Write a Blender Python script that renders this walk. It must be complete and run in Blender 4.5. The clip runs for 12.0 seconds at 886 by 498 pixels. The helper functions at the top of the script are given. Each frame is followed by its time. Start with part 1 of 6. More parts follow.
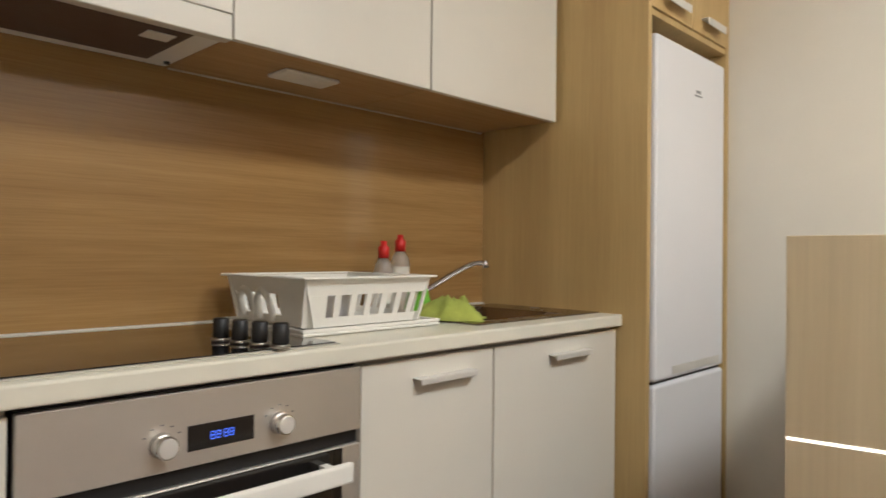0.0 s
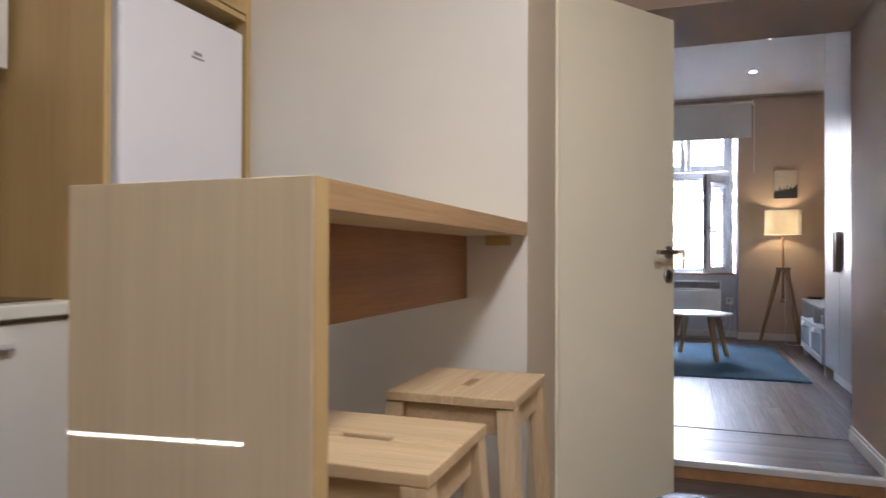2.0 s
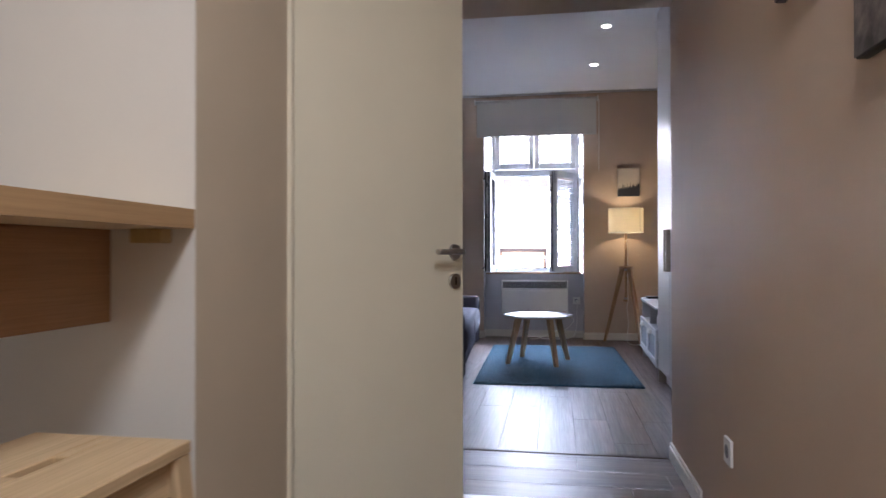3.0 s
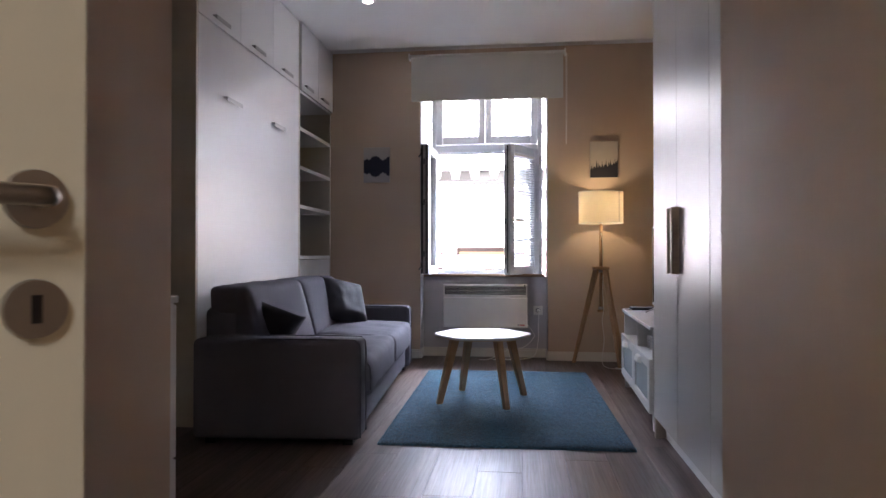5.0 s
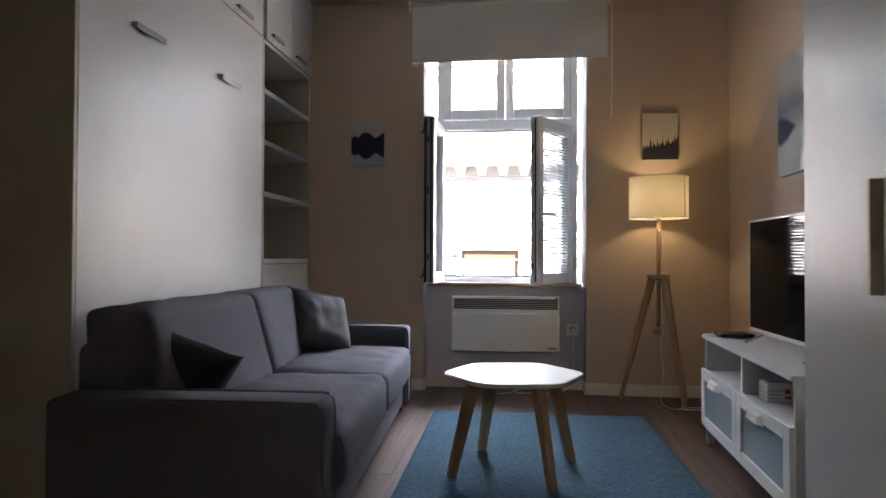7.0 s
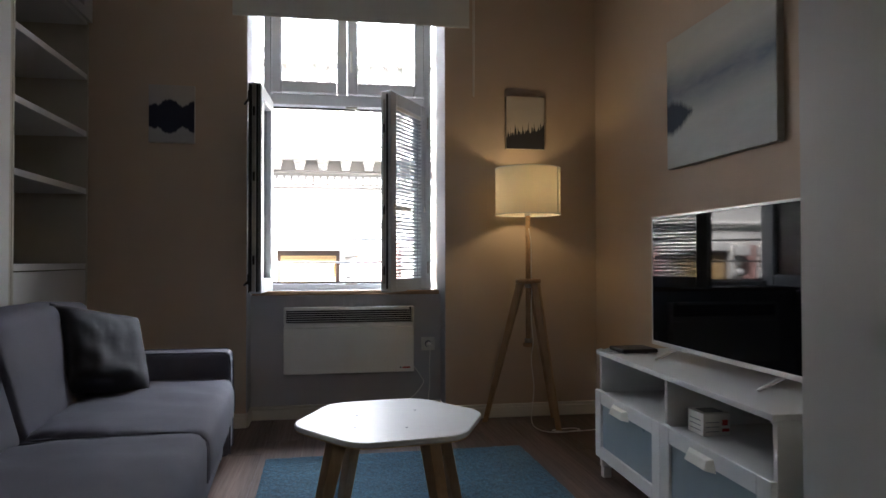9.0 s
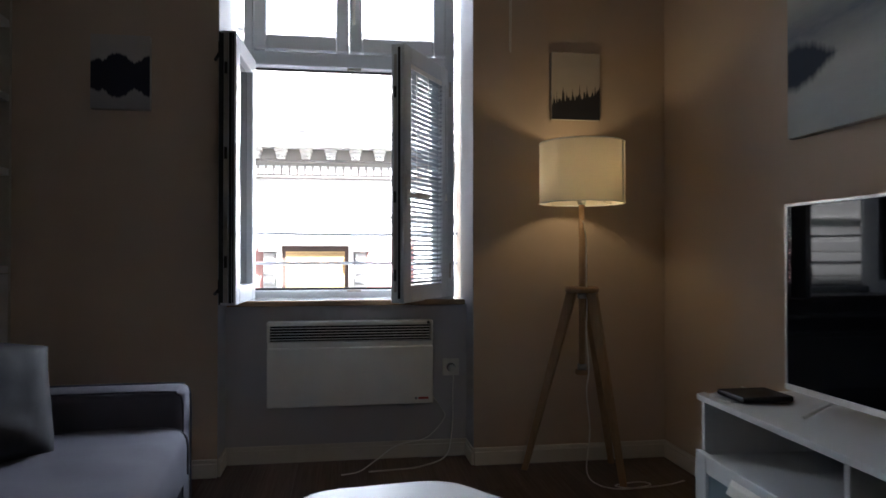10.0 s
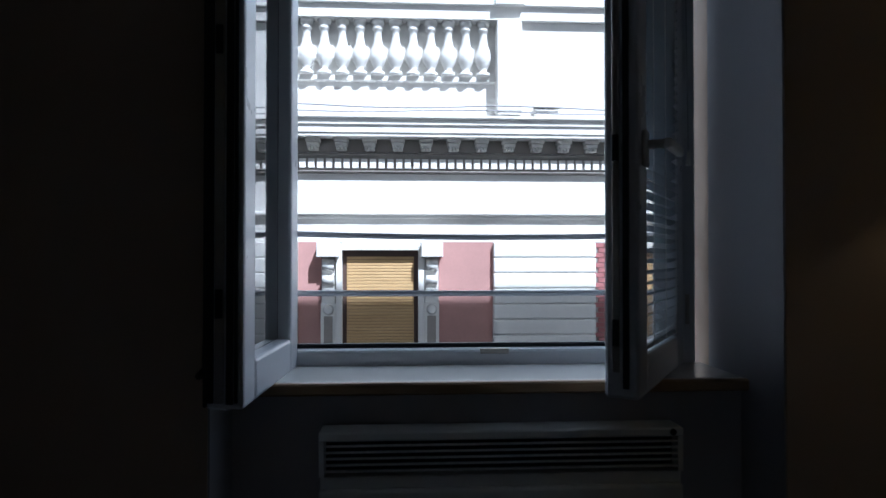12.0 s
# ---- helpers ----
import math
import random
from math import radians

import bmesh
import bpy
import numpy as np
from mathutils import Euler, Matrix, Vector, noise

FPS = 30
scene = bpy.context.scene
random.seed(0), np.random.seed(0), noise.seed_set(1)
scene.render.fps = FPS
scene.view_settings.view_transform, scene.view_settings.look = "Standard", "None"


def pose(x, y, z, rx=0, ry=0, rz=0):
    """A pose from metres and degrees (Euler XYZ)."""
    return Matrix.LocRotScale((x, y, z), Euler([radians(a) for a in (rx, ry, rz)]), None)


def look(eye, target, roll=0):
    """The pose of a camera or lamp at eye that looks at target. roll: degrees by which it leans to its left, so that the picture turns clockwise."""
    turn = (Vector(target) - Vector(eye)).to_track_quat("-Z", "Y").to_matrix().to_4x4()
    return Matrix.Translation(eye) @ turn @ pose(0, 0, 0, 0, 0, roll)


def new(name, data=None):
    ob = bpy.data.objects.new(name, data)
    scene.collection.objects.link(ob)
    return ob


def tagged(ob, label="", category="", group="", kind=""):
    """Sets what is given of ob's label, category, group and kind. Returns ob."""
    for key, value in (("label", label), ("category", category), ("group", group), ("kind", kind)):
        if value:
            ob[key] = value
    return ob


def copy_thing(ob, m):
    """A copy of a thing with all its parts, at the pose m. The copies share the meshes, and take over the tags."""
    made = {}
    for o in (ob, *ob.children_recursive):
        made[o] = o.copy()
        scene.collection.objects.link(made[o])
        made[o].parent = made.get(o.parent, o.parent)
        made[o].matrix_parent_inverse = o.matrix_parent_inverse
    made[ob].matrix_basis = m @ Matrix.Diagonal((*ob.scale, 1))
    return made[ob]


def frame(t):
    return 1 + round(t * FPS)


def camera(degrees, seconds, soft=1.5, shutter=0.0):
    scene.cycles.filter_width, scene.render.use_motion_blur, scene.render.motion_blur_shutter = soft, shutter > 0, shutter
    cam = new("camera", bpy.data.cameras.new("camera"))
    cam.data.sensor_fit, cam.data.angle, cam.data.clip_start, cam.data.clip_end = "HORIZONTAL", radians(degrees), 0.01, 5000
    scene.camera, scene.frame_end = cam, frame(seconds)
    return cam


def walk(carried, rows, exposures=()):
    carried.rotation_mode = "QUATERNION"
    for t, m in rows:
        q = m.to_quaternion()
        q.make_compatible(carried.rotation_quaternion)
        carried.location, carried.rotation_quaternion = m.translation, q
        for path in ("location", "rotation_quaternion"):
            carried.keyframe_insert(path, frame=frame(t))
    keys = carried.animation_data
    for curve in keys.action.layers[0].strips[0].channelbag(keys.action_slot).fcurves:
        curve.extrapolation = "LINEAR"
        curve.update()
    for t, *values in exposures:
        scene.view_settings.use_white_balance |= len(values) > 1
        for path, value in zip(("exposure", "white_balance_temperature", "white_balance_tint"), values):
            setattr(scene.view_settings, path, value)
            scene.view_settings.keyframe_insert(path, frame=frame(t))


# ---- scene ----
cam = camera(67.5, 12.0, shutter=0.25)
PATH = [
    (0, (0.266, 0.024, 1.015), (-1.132, 1.454, 1.03), 0.6),
    (0.5, (0.296, 0.062, 0.997), (-0.859, 1.695, 1.023), 0.45),
    (1, (0.380, 0.155, 0.981), (-0.571, 1.912, 1.003), 0.35),
    (1.5, (0.559, 0.363, 0.965), (-0.228, 2.201, 0.988), 0.3),
    (1.9, (0.689, 0.526, 0.954), (-0.015, 2.398, 0.974), 0.2),
    (2.5, (0.855, 0.874, 0.953), (0.372, 2.815, 0.972), 0.1),
    (3.1, (1.034, 1.362, 0.961), (0.724, 3.336, 0.978), -0.1),
    (4.0, (1.140, 2.160, 0.943), (0.890, 4.144, 0.960), -0.1),
    (4.8, (1.126, 2.846, 0.920), (0.890, 4.832, 0.940), 0.0),
    (5, (1.110, 2.995, 0.917), (0.876, 4.981, 0.940), 0.0),
    (5.5, (1.101, 3.364, 0.908), (0.864, 5.35, 0.93), 0.0),
    (6, (1.067, 3.688, 0.897), (0.81, 5.671, 0.925), 0.0),
    (6.5, (0.999, 3.992, 0.912), (0.719, 5.972, 0.942), 0.2),
    (6.7, (0.964, 4.115, 0.917), (0.685, 6.095, 0.945), 0.2),
    (7.5, (0.790, 4.480, 0.943), (0.705, 6.478, 0.982), 0.25),
    (8.3, (0.672, 4.716, 0.953), (0.846, 6.708, 0.995), 0.2),
    (8.5, (0.671, 4.776, 0.952), (0.94, 6.758, 0.991), 0.1),
    (9, (0.681, 5.055, 0.941), (1.011, 7.028, 0.974), -0.1),
    (9.5, (0.719, 5.431, 0.940), (1.028, 7.407, 0.966), -0.1),
    (10, (0.752, 5.912, 0.974), (1.046, 7.89, 0.990), 0.0),
    (10.5, (0.754, 6.401, 0.990), (0.964, 8.39, 1.007), 0.0),
    (11, (0.646, 6.844, 1.002), (0.809, 8.837, 1.024), 0.0),
    (11.5, (0.585, 7.264, 1.013), (0.725, 9.259, 1.033), -0.1),
    (12, (0.573, 7.638, 1.023), (0.696, 9.634, 1.047), 0.0),
]
EXPOSURES = [(0, 5.78, 5550, 11), (1.5, 5.45, 5350, 17), (2.5, 5.35, 5250, 20), (3.0, 5.15, 5200, 21), (4.8, 5.0, 5600, 22), (5.5, 4.95, 5700, 19), (6.5, 4.8, 5850, 16),
             (8.5, 4.2, 6050, 13), (9.5, 3.7, 5750, 12), (10.5, 3.1, 5550, 12), (11, 2.5, 5350, 12), (11.5, 1.65, 5150, 11), (12, 0.75, 5050, 9)]
walk(cam, [(t, look(eye, target, roll)) for t, eye, target, roll in PATH], EXPOSURES)

# ---- world, sun and lamps ----
SUN_ELEVATION, SUN_AZIMUTH = 52.0, 150.0     # azimuth: degrees from +y towards +x
sky_world = bpy.data.worlds.new("sky")
scene.world = sky_world
sky_world.use_nodes = True
wn = sky_world.node_tree.nodes
wn.clear()
sky_node = wn.new("ShaderNodeTexSky")
sky_node.sky_type, sky_node.sun_disc = "NISHITA", False
sky_node.dust_density, sky_node.ozone_density = 6.0, 0.6
sky_node.sun_elevation, sky_node.sun_rotation = radians(SUN_ELEVATION), radians(SUN_AZIMUTH)
back_node, world_out = wn.new("ShaderNodeBackground"), wn.new("ShaderNodeOutputWorld")
back_node.inputs["Strength"].default_value = 0.020
sky_world.node_tree.links.new(sky_node.outputs[0], back_node.inputs[0])
sky_world.node_tree.links.new(back_node.outputs[0], world_out.inputs[0])


def lamp(name, kind, where, target, energy, colour, **extra):
    data = bpy.data.lights.new(name, kind)
    data.energy, data.color = energy, colour
    ob = new(name, data)
    ob.matrix_world = look(where, target)
    return data


sun_dir = Vector((math.sin(radians(SUN_AZIMUTH)) * math.cos(radians(SUN_ELEVATION)),
                  math.cos(radians(SUN_AZIMUTH)) * math.cos(radians(SUN_ELEVATION)), math.sin(radians(SUN_ELEVATION))))
sun = lamp("sun", "SUN", sun_dir * 60, (0, 0, 0), 5.0, (1.0, 0.95, 0.88))
sun.angle = radians(0.5)

WARM = (1.0, 0.75, 0.39)
for lx, ly, watts in ((1.20, 0.50, 0.72), (1.15, 1.45, 0.60)):
    a = lamp("kitchen_lamp", "AREA", (lx, ly, 2.70), (lx, ly, 0), watts, (1.0, 0.945, 0.80))
    a.shape, a.size = "DISK", 0.5
bulb = lamp("floor_lamp_bulb", "POINT", (1.775, 8.68, 1.33), (1.775, 8.68, 0), 0.155, WARM)
bulb.shadow_soft_size = 0.035
# Added lamp outside, above the view; its light stands in for skylight.
sky_fill = lamp("added_sky_fill", "AREA", (0.78, 12.8, 4.9), (0.78, 7.6, 0.6), 8.0, (0.78, 0.89, 1.0))
sky_fill.shape, sky_fill.size, sky_fill.size_y = "RECTANGLE", 3.4, 2.0
# Added spot behind an unseen slot, for the bright streak on the bar.
streak = lamp("bar_streak_spot", "SPOT", (0.15, -3.40, 2.300), (0.03, 1.30, 0.70), 150.0, (0.90, 0.95, 1.0))
streak.spot_size, streak.shadow_soft_size = radians(12), 0.0015


# ---- materials ----
def nodes_of(name):
    m = bpy.data.materials.new(name)
    m.use_nodes = True
    nt = m.node_tree
    return m, nt, nt.nodes["Principled BSDF"]


def mapped(nt, scale, kind="Object"):
    tc, mp = nt.nodes.new("ShaderNodeTexCoord"), nt.nodes.new("ShaderNodeMapping")
    nt.links.new(tc.outputs[kind], mp.inputs[0])
    mp.inputs["Scale"].default_value = scale
    return mp.outputs[0]


def noise_tex(nt, coord, scale, detail=4.0, rough=0.6):
    n = nt.nodes.new("ShaderNodeTexNoise")
    n.inputs["Scale"].default_value, n.inputs["Detail"].default_value, n.inputs["Roughness"].default_value = scale, detail, rough
    nt.links.new(coord, n.inputs["Vector"])
    return n.outputs["Fac"]


def ramp(nt, fac, stops):
    r = nt.nodes.new("ShaderNodeValToRGB")
    e = r.color_ramp.elements
    while len(e) < len(stops):
        e.new(0.5)
    for el, (p, c) in zip(e, stops):
        el.position, el.color = p, (*c, 1)
    nt.links.new(fac, r.inputs[0])
    return r.outputs[0]


def blend(nt, fac, a, b, mode="MIX"):
    m = nt.nodes.new("ShaderNodeMix")
    m.data_type, m.blend_type = "RGBA", mode
    if isinstance(fac, float):
        m.inputs[0].default_value = fac
    else:
        nt.links.new(fac, m.inputs[0])
    for i, v in ((6, a), (7, b)):
        if isinstance(v, tuple):
            m.inputs[i].default_value = (*v, 1)
        else:
            nt.links.new(v, m.inputs[i])
    return m.outputs[2]


def bump_to(nt, bsdf, height, strength, distance):
    b = nt.nodes.new("ShaderNodeBump")
    b.inputs["Strength"].default_value, b.inputs["Distance"].default_value = strength, distance
    nt.links.new(height, b.inputs["Height"])
    nt.links.new(b.outputs[0], bsdf.inputs["Normal"])


def mottled(name, colour, rough=0.5, var=0.12, coarse=2.5, fine=60.0, bump=0.05, dist=0.002, metal=0.0, coat=0.0, rvar=0.15, spec=0.5):
    """Paint, plastic, plaster, cloth or metal: broad stains, fine grain, relief and uneven gloss."""
    m, nt, p = nodes_of(name)
    co = mapped(nt, (1, 1, 1))
    broad, grain = noise_tex(nt, co, coarse, 5), noise_tex(nt, co, fine, 3)
    lo, hi = tuple(c * (1 - var) for c in colour), tuple(min(1, c * (1 + var)) for c in colour)
    c1 = ramp(nt, broad, [(0.3, lo), (0.7, hi)])
    g = ramp(nt, grain, [(0.3, (1 - var,) * 3), (0.7, (1.0, 1.0, 1.0))])
    nt.links.new(blend(nt, 0.5, c1, g, "MULTIPLY"), p.inputs["Base Color"])
    rr = ramp(nt, broad, [(0.3, (max(0, rough - rvar * rough),) * 3), (0.7, (min(1, rough + rvar * rough),) * 3)])
    nt.links.new(rr, p.inputs["Roughness"])
    p.inputs["Metallic"].default_value = metal
    p.inputs["Coat Weight"].default_value = coat
    p.inputs["Specular IOR Level"].default_value = spec
    if bump:
        bump_to(nt, p, grain, bump, dist)
    return m


def wooden(name, light, dark, along="z", rough=0.45, grain=1.0, bump=0.08, per_piece=False, coat=0.0, pore=0.45, spec=0.5):
    """Wood with fibres along one axis, wide figure and fine pores."""
    m, nt, p = nodes_of(name)
    s = {"x": (0.35, 9, 9), "y": (9, 0.35, 9), "z": (9, 9, 0.35)}[along]
    f = {"x": (4, 160, 160), "y": (160, 4, 160), "z": (160, 160, 4)}[along]
    cs, cf = mapped(nt, s), mapped(nt, f)
    if per_piece:
        info = nt.nodes.new("ShaderNodeObjectInfo")
        shifted = []
        for c, k in ((cs, 37.0), (cf, 91.0)):
            mul, add = nt.nodes.new("ShaderNodeVectorMath"), nt.nodes.new("ShaderNodeVectorMath")
            mul.operation, add.operation = "SCALE", "ADD"
            mul.inputs[0].default_value = (1.0, 0.7, 0.4)
            sc = nt.nodes.new("ShaderNodeMath")
            sc.operation = "MULTIPLY"
            sc.inputs[1].default_value = k
            nt.links.new(info.outputs["Random"], sc.inputs[0])
            nt.links.new(sc.outputs[0], mul.inputs["Scale"])
            nt.links.new(c, add.inputs[0])
            nt.links.new(mul.outputs[0], add.inputs[1])
            shifted.append(add.outputs[0])
        cs, cf = shifted
    wide, pores = noise_tex(nt, cs, 1.2 * grain, 5, 0.6), noise_tex(nt, cf, 1.0 * grain, 3, 0.7)
    patch = noise_tex(nt, mapped(nt, (1, 1, 1)), 1.6, 3)
    mid = tuple((a + b) / 2 for a, b in zip(light, dark))
    c = ramp(nt, wide, [(0.28, dark), (0.5, mid), (0.72, light)])
    c = blend(nt, pore, c, ramp(nt, pores, [(0.3, (0.62, 0.58, 0.54)), (0.62, (1.0, 1.0, 1.0))]), "MULTIPLY")
    c = blend(nt, 0.3, c, ramp(nt, patch, [(0.3, (0.78, 0.76, 0.74)), (0.7, (1.0, 1.0, 1.0))]), "MULTIPLY")
    if per_piece:
        c = blend(nt, 0.55, c, ramp(nt, info.outputs["Random"], [(0.0, (0.66, 0.64, 0.64)), (1.0, (1.0, 1.0, 1.0))]), "MULTIPLY")
    nt.links.new(c, p.inputs["Base Color"])
    nt.links.new(ramp(nt, pores, [(0.2, (rough + 0.12,) * 3), (0.8, (rough - 0.05,) * 3)]), p.inputs["Roughness"])
    p.inputs["Coat Weight"].default_value, p.inputs["Specular IOR Level"].default_value = coat, spec
    bump_to(nt, p, pores, bump, 0.001)
    return m


def glassy(name, colour=(1, 1, 1), rough=0.0):
    m, nt, p = nodes_of(name)
    p.inputs["Base Color"].default_value = (*colour, 1)
    p.inputs["Roughness"].default_value = rough
    p.inputs["Transmission Weight"].default_value = 1.0
    p.inputs["IOR"].default_value = 1.45
    return m


def glowing(name, colour, strength):
    m, nt, p = nodes_of(name)
    p.inputs["Base Color"].default_value = (*colour, 1)
    p.inputs["Emission Color"].default_value = (*colour, 1)
    p.inputs["Emission Strength"].default_value = strength
    return m


M_WALL = mottled("taupe_wall_paint", (0.555, 0.430, 0.320), 0.66, 0.05, 1.2, 220, 0.10, 0.001, spec=0.3)
M_WALL_BEIGE = mottled("beige_wall_tone", (0.62, 0.52, 0.37), 0.5, 0.04, 1.2, 220, 0.08, 0.001)
M_NICHE = mottled("pale_niche_paint", (0.56, 0.53, 0.53), 0.55, 0.05, 1.2, 220, 0.08, 0.001)
# Reveals rendered too bright; this darker grey puts the missing shade into colour.
M_REVEAL = mottled("dimmed_reveal_grey", (0.44, 0.43, 0.445), 0.55, 0.05, 1.2, 220, 0.08, 0.001)
M_WALL_WHITE = mottled("white_wall_paint", (0.74, 0.70, 0.61), 0.5, 0.04, 1.2, 220, 0.08, 0.001)
M_CEIL = mottled("ceiling_paint", (0.78, 0.77, 0.76), 0.7, 0.03, 1.0, 200, 0.08, 0.001)
M_TRIM = mottled("cream_baseboard", (0.72, 0.67, 0.58), 0.4, 0.06, 3, 120, 0.04)
M_LACQUER = mottled("white_lacquer", (0.69, 0.68, 0.66), 0.40, 0.03, 1.5, 300, 0.0, rvar=0.05)
M_WARDROBE = mottled("glossy_offwhite_door", (0.50, 0.48, 0.445), 0.37, 0.03, 1.5, 300, 0.0, rvar=0.05, spec=0.4)
M_KITCHEN = mottled("cream_cabinet_front", (0.70, 0.67, 0.595), 0.38, 0.03, 1.8, 260, 0.04, 0.0005)
M_BEDFRONT = mottled("satin_white_panel", (0.67, 0.66, 0.65), 0.40, 0.03, 1.3, 400, 0.0, rvar=0.06)
M_CARCASS = mottled("greige_carcass", (0.53, 0.485, 0.40), 0.45, 0.04, 2, 300, 0.04, 0.0005)
M_COUNTER = mottled("cream_worktop", (0.74, 0.71, 0.60), 0.32, 0.04, 4, 350, 0.04, 0.0005)
M_DOOR = mottled("cream_door_paint", (0.87, 0.805, 0.60), 0.33, 0.03, 1.5, 300, 0.04, 0.0005)
M_OAK = wooden("light_oak_board", (0.60, 0.432, 0.185), (0.47, 0.325, 0.130), "z", 0.48, pore=0.25)
M_OAK_Y = wooden("oak_board_lengthwise", (0.46, 0.255, 0.11), (0.31, 0.155, 0.06), "y", 0.42, 1.2)
M_SPLASH = wooden("oak_splashback", (0.45, 0.280, 0.105), (0.30, 0.172, 0.060), "y", 0.11, 1.6, 0.04, coat=0.3, pore=0.35)
M_BARFRONT = wooden("pale_oak_panel", (0.80, 0.665, 0.440), (0.69, 0.555, 0.350), "z", 0.5, 0.7, pore=0.15)
M_BAR_EDGE = wooden("tan_oak_edge", (0.53, 0.345, 0.165), (0.42, 0.262, 0.115), "y", 0.45, 0.9)
M_PINE = wooden("raw_pine", (0.74, 0.56, 0.32), (0.60, 0.42, 0.21), "y", 0.5, 0.8)
M_PINE_Z = wooden("raw_pine_leg", (0.74, 0.57, 0.34), (0.61, 0.44, 0.23), "z", 0.5, 0.8)
M_ASH = wooden("warm_ash_wood", (0.52, 0.33, 0.17), (0.36, 0.21, 0.10), "z", 0.42, 1.0)
M_FLOOR = wooden("brown_laminate", (0.215, 0.150, 0.120), (0.078, 0.051, 0.042), "y", 0.34, 0.8, 0.10, True, pore=0.7, spec=0.28)
M_FLOOR_X = wooden("brown_laminate_crosswise", (0.215, 0.150, 0.120), (0.078, 0.051, 0.042), "x", 0.34, 0.8, 0.10, True, pore=0.7, spec=0.28)
M_SILL = wooden("oak_sill_edge", (0.46, 0.31, 0.17), (0.32, 0.20, 0.10), "x", 0.35)
M_SILLTOP = mottled("cream_sill_top", (0.82, 0.79, 0.72), 0.13, 0.05, 4, 200, 0.03, coat=0.5)
M_PVC = mottled("white_window_plastic", (0.67, 0.68, 0.70), 0.30, 0.03, 3, 150, 0.02)
# Also colours the sheet that stands in for shade on the left sash.
M_SEAL = mottled("black_seal_and_shade", (0.012, 0.012, 0.014), 0.5, 0.2, 8, 90, 0.05)
M_FRIDGE = mottled("white_fridge_enamel", (0.78, 0.78, 0.80), 0.40, 0.02, 1, 300, 0.0, rvar=0.05)
M_STEEL = mottled("brushed_steel", (0.80, 0.77, 0.72), 0.34, 0.03, 1.5, 400, 0.02, 0.0003, metal=0.8, rvar=0.05)
M_SINK = mottled("dull_sink_steel", (0.28, 0.24, 0.20), 0.26, 0.08, 6, 260, 0.05, 0.0005, metal=1.0)
M_CHROME = mottled("chrome", (0.70, 0.70, 0.70), 0.12, 0.04, 6, 200, 0.0, metal=1.0)
M_NICKEL = mottled("satin_nickel", (0.46, 0.43, 0.39), 0.34, 0.05, 8, 300, 0.03, 0.0004, metal=1.0)
M_BRONZE = mottled("bronze_grey_metal", (0.55, 0.46, 0.35), 0.42, 0.06, 8, 300, 0.03, 0.0004, spec=0.4)
M_ALU = mottled("brushed_aluminium", (0.74, 0.72, 0.68), 0.40, 0.05, 8, 300, 0.03, 0.0004, metal=0.35)
M_PULL = mottled("satin_steel_pull", (0.36, 0.35, 0.34), 0.36, 0.05, 8, 300, 0.03, 0.0004, metal=0.6)
M_BLACKGLASS = mottled("black_glass", (0.012, 0.010, 0.009), 0.07, 0.1, 3, 100, 0.0, coat=0.5)
M_SCREEN = mottled("black_screen", (0.003, 0.003, 0.004), 0.035, 0.1, 2, 80, 0.0, rvar=0.0)
M_SCREEN.node_tree.nodes["Principled BSDF"].inputs["IOR"].default_value = 1.20
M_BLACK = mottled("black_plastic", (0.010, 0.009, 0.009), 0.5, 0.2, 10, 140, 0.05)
M_WHITEPL = mottled("white_plastic", (0.84, 0.82, 0.76), 0.35, 0.03, 8, 200, 0.03)
M_RED = mottled("red_plastic", (0.62, 0.02, 0.015), 0.4, 0.1, 8, 100, 0.03)
M_REDPRINT = mottled("red_print", (0.45, 0.03, 0.02), 0.5, 0.1, 8, 100, 0.0)
M_GREYPRINT = mottled("grey_print", (0.25, 0.25, 0.26), 0.5, 0.1, 8, 100, 0.0)
M_GREEN = mottled("green_microfibre", (0.36, 0.41, 0.075), 0.9, 0.2, 14, 500, 0.5, 0.002)
M_GREEN_DARK = mottled("bright_green_sponge", (0.16, 0.42, 0.03), 0.9, 0.2, 14, 400, 0.4, 0.002)
M_SOFA = mottled("grey_sofa_cloth", (0.126, 0.121, 0.142), 0.92, 0.12, 3, 420, 0.45, 0.0018, spec=0.16)
M_PILLOW = mottled("dark_satin_cushion", (0.028, 0.027, 0.033), 0.68, 0.14, 7, 320, 0.22, 0.0015)
M_FROST = mottled("frosted_grey_glass", (0.26, 0.31, 0.34), 0.32, 0.05, 3, 200, 0.02)
M_GLASS = glassy("window_glass")
M_CLEAR = glassy("clear_plastic", (0.93, 0.94, 0.93), 0.24)
M_BOTTLE = glassy("milky_clear_plastic", (0.93, 0.91, 0.88), 0.3)
M_BOTTLE.node_tree.nodes["Principled BSDF"].inputs["Transmission Weight"].default_value = 0.8
M_BLINDCLOTH = mottled("roller_blind_cloth", (0.70, 0.69, 0.64), 0.85, 0.04, 2, 500, 0.2, 0.0006)
M_SLAT = mottled("grey_blind_slat", (0.30, 0.33, 0.35), 0.34, 0.06, 6, 200, 0.02, metal=0.3)
M_PLASTER = mottled("pale_facade_plaster", (0.80, 0.785, 0.75), 0.85, 0.06, 1.2, 30, 0.25, 0.006)
# Greyer band plaster, darkened further to carry the shade under the cornice.
M_PLASTER_SHADE = mottled("shade_grey_plaster", (0.33, 0.305, 0.28), 0.85, 0.10, 2.0, 35, 0.3, 0.006)
M_CORBEL = mottled("light_grey_corbel_stone", (0.68, 0.66, 0.62), 0.85, 0.12, 6.0, 50, 0.4, 0.006)
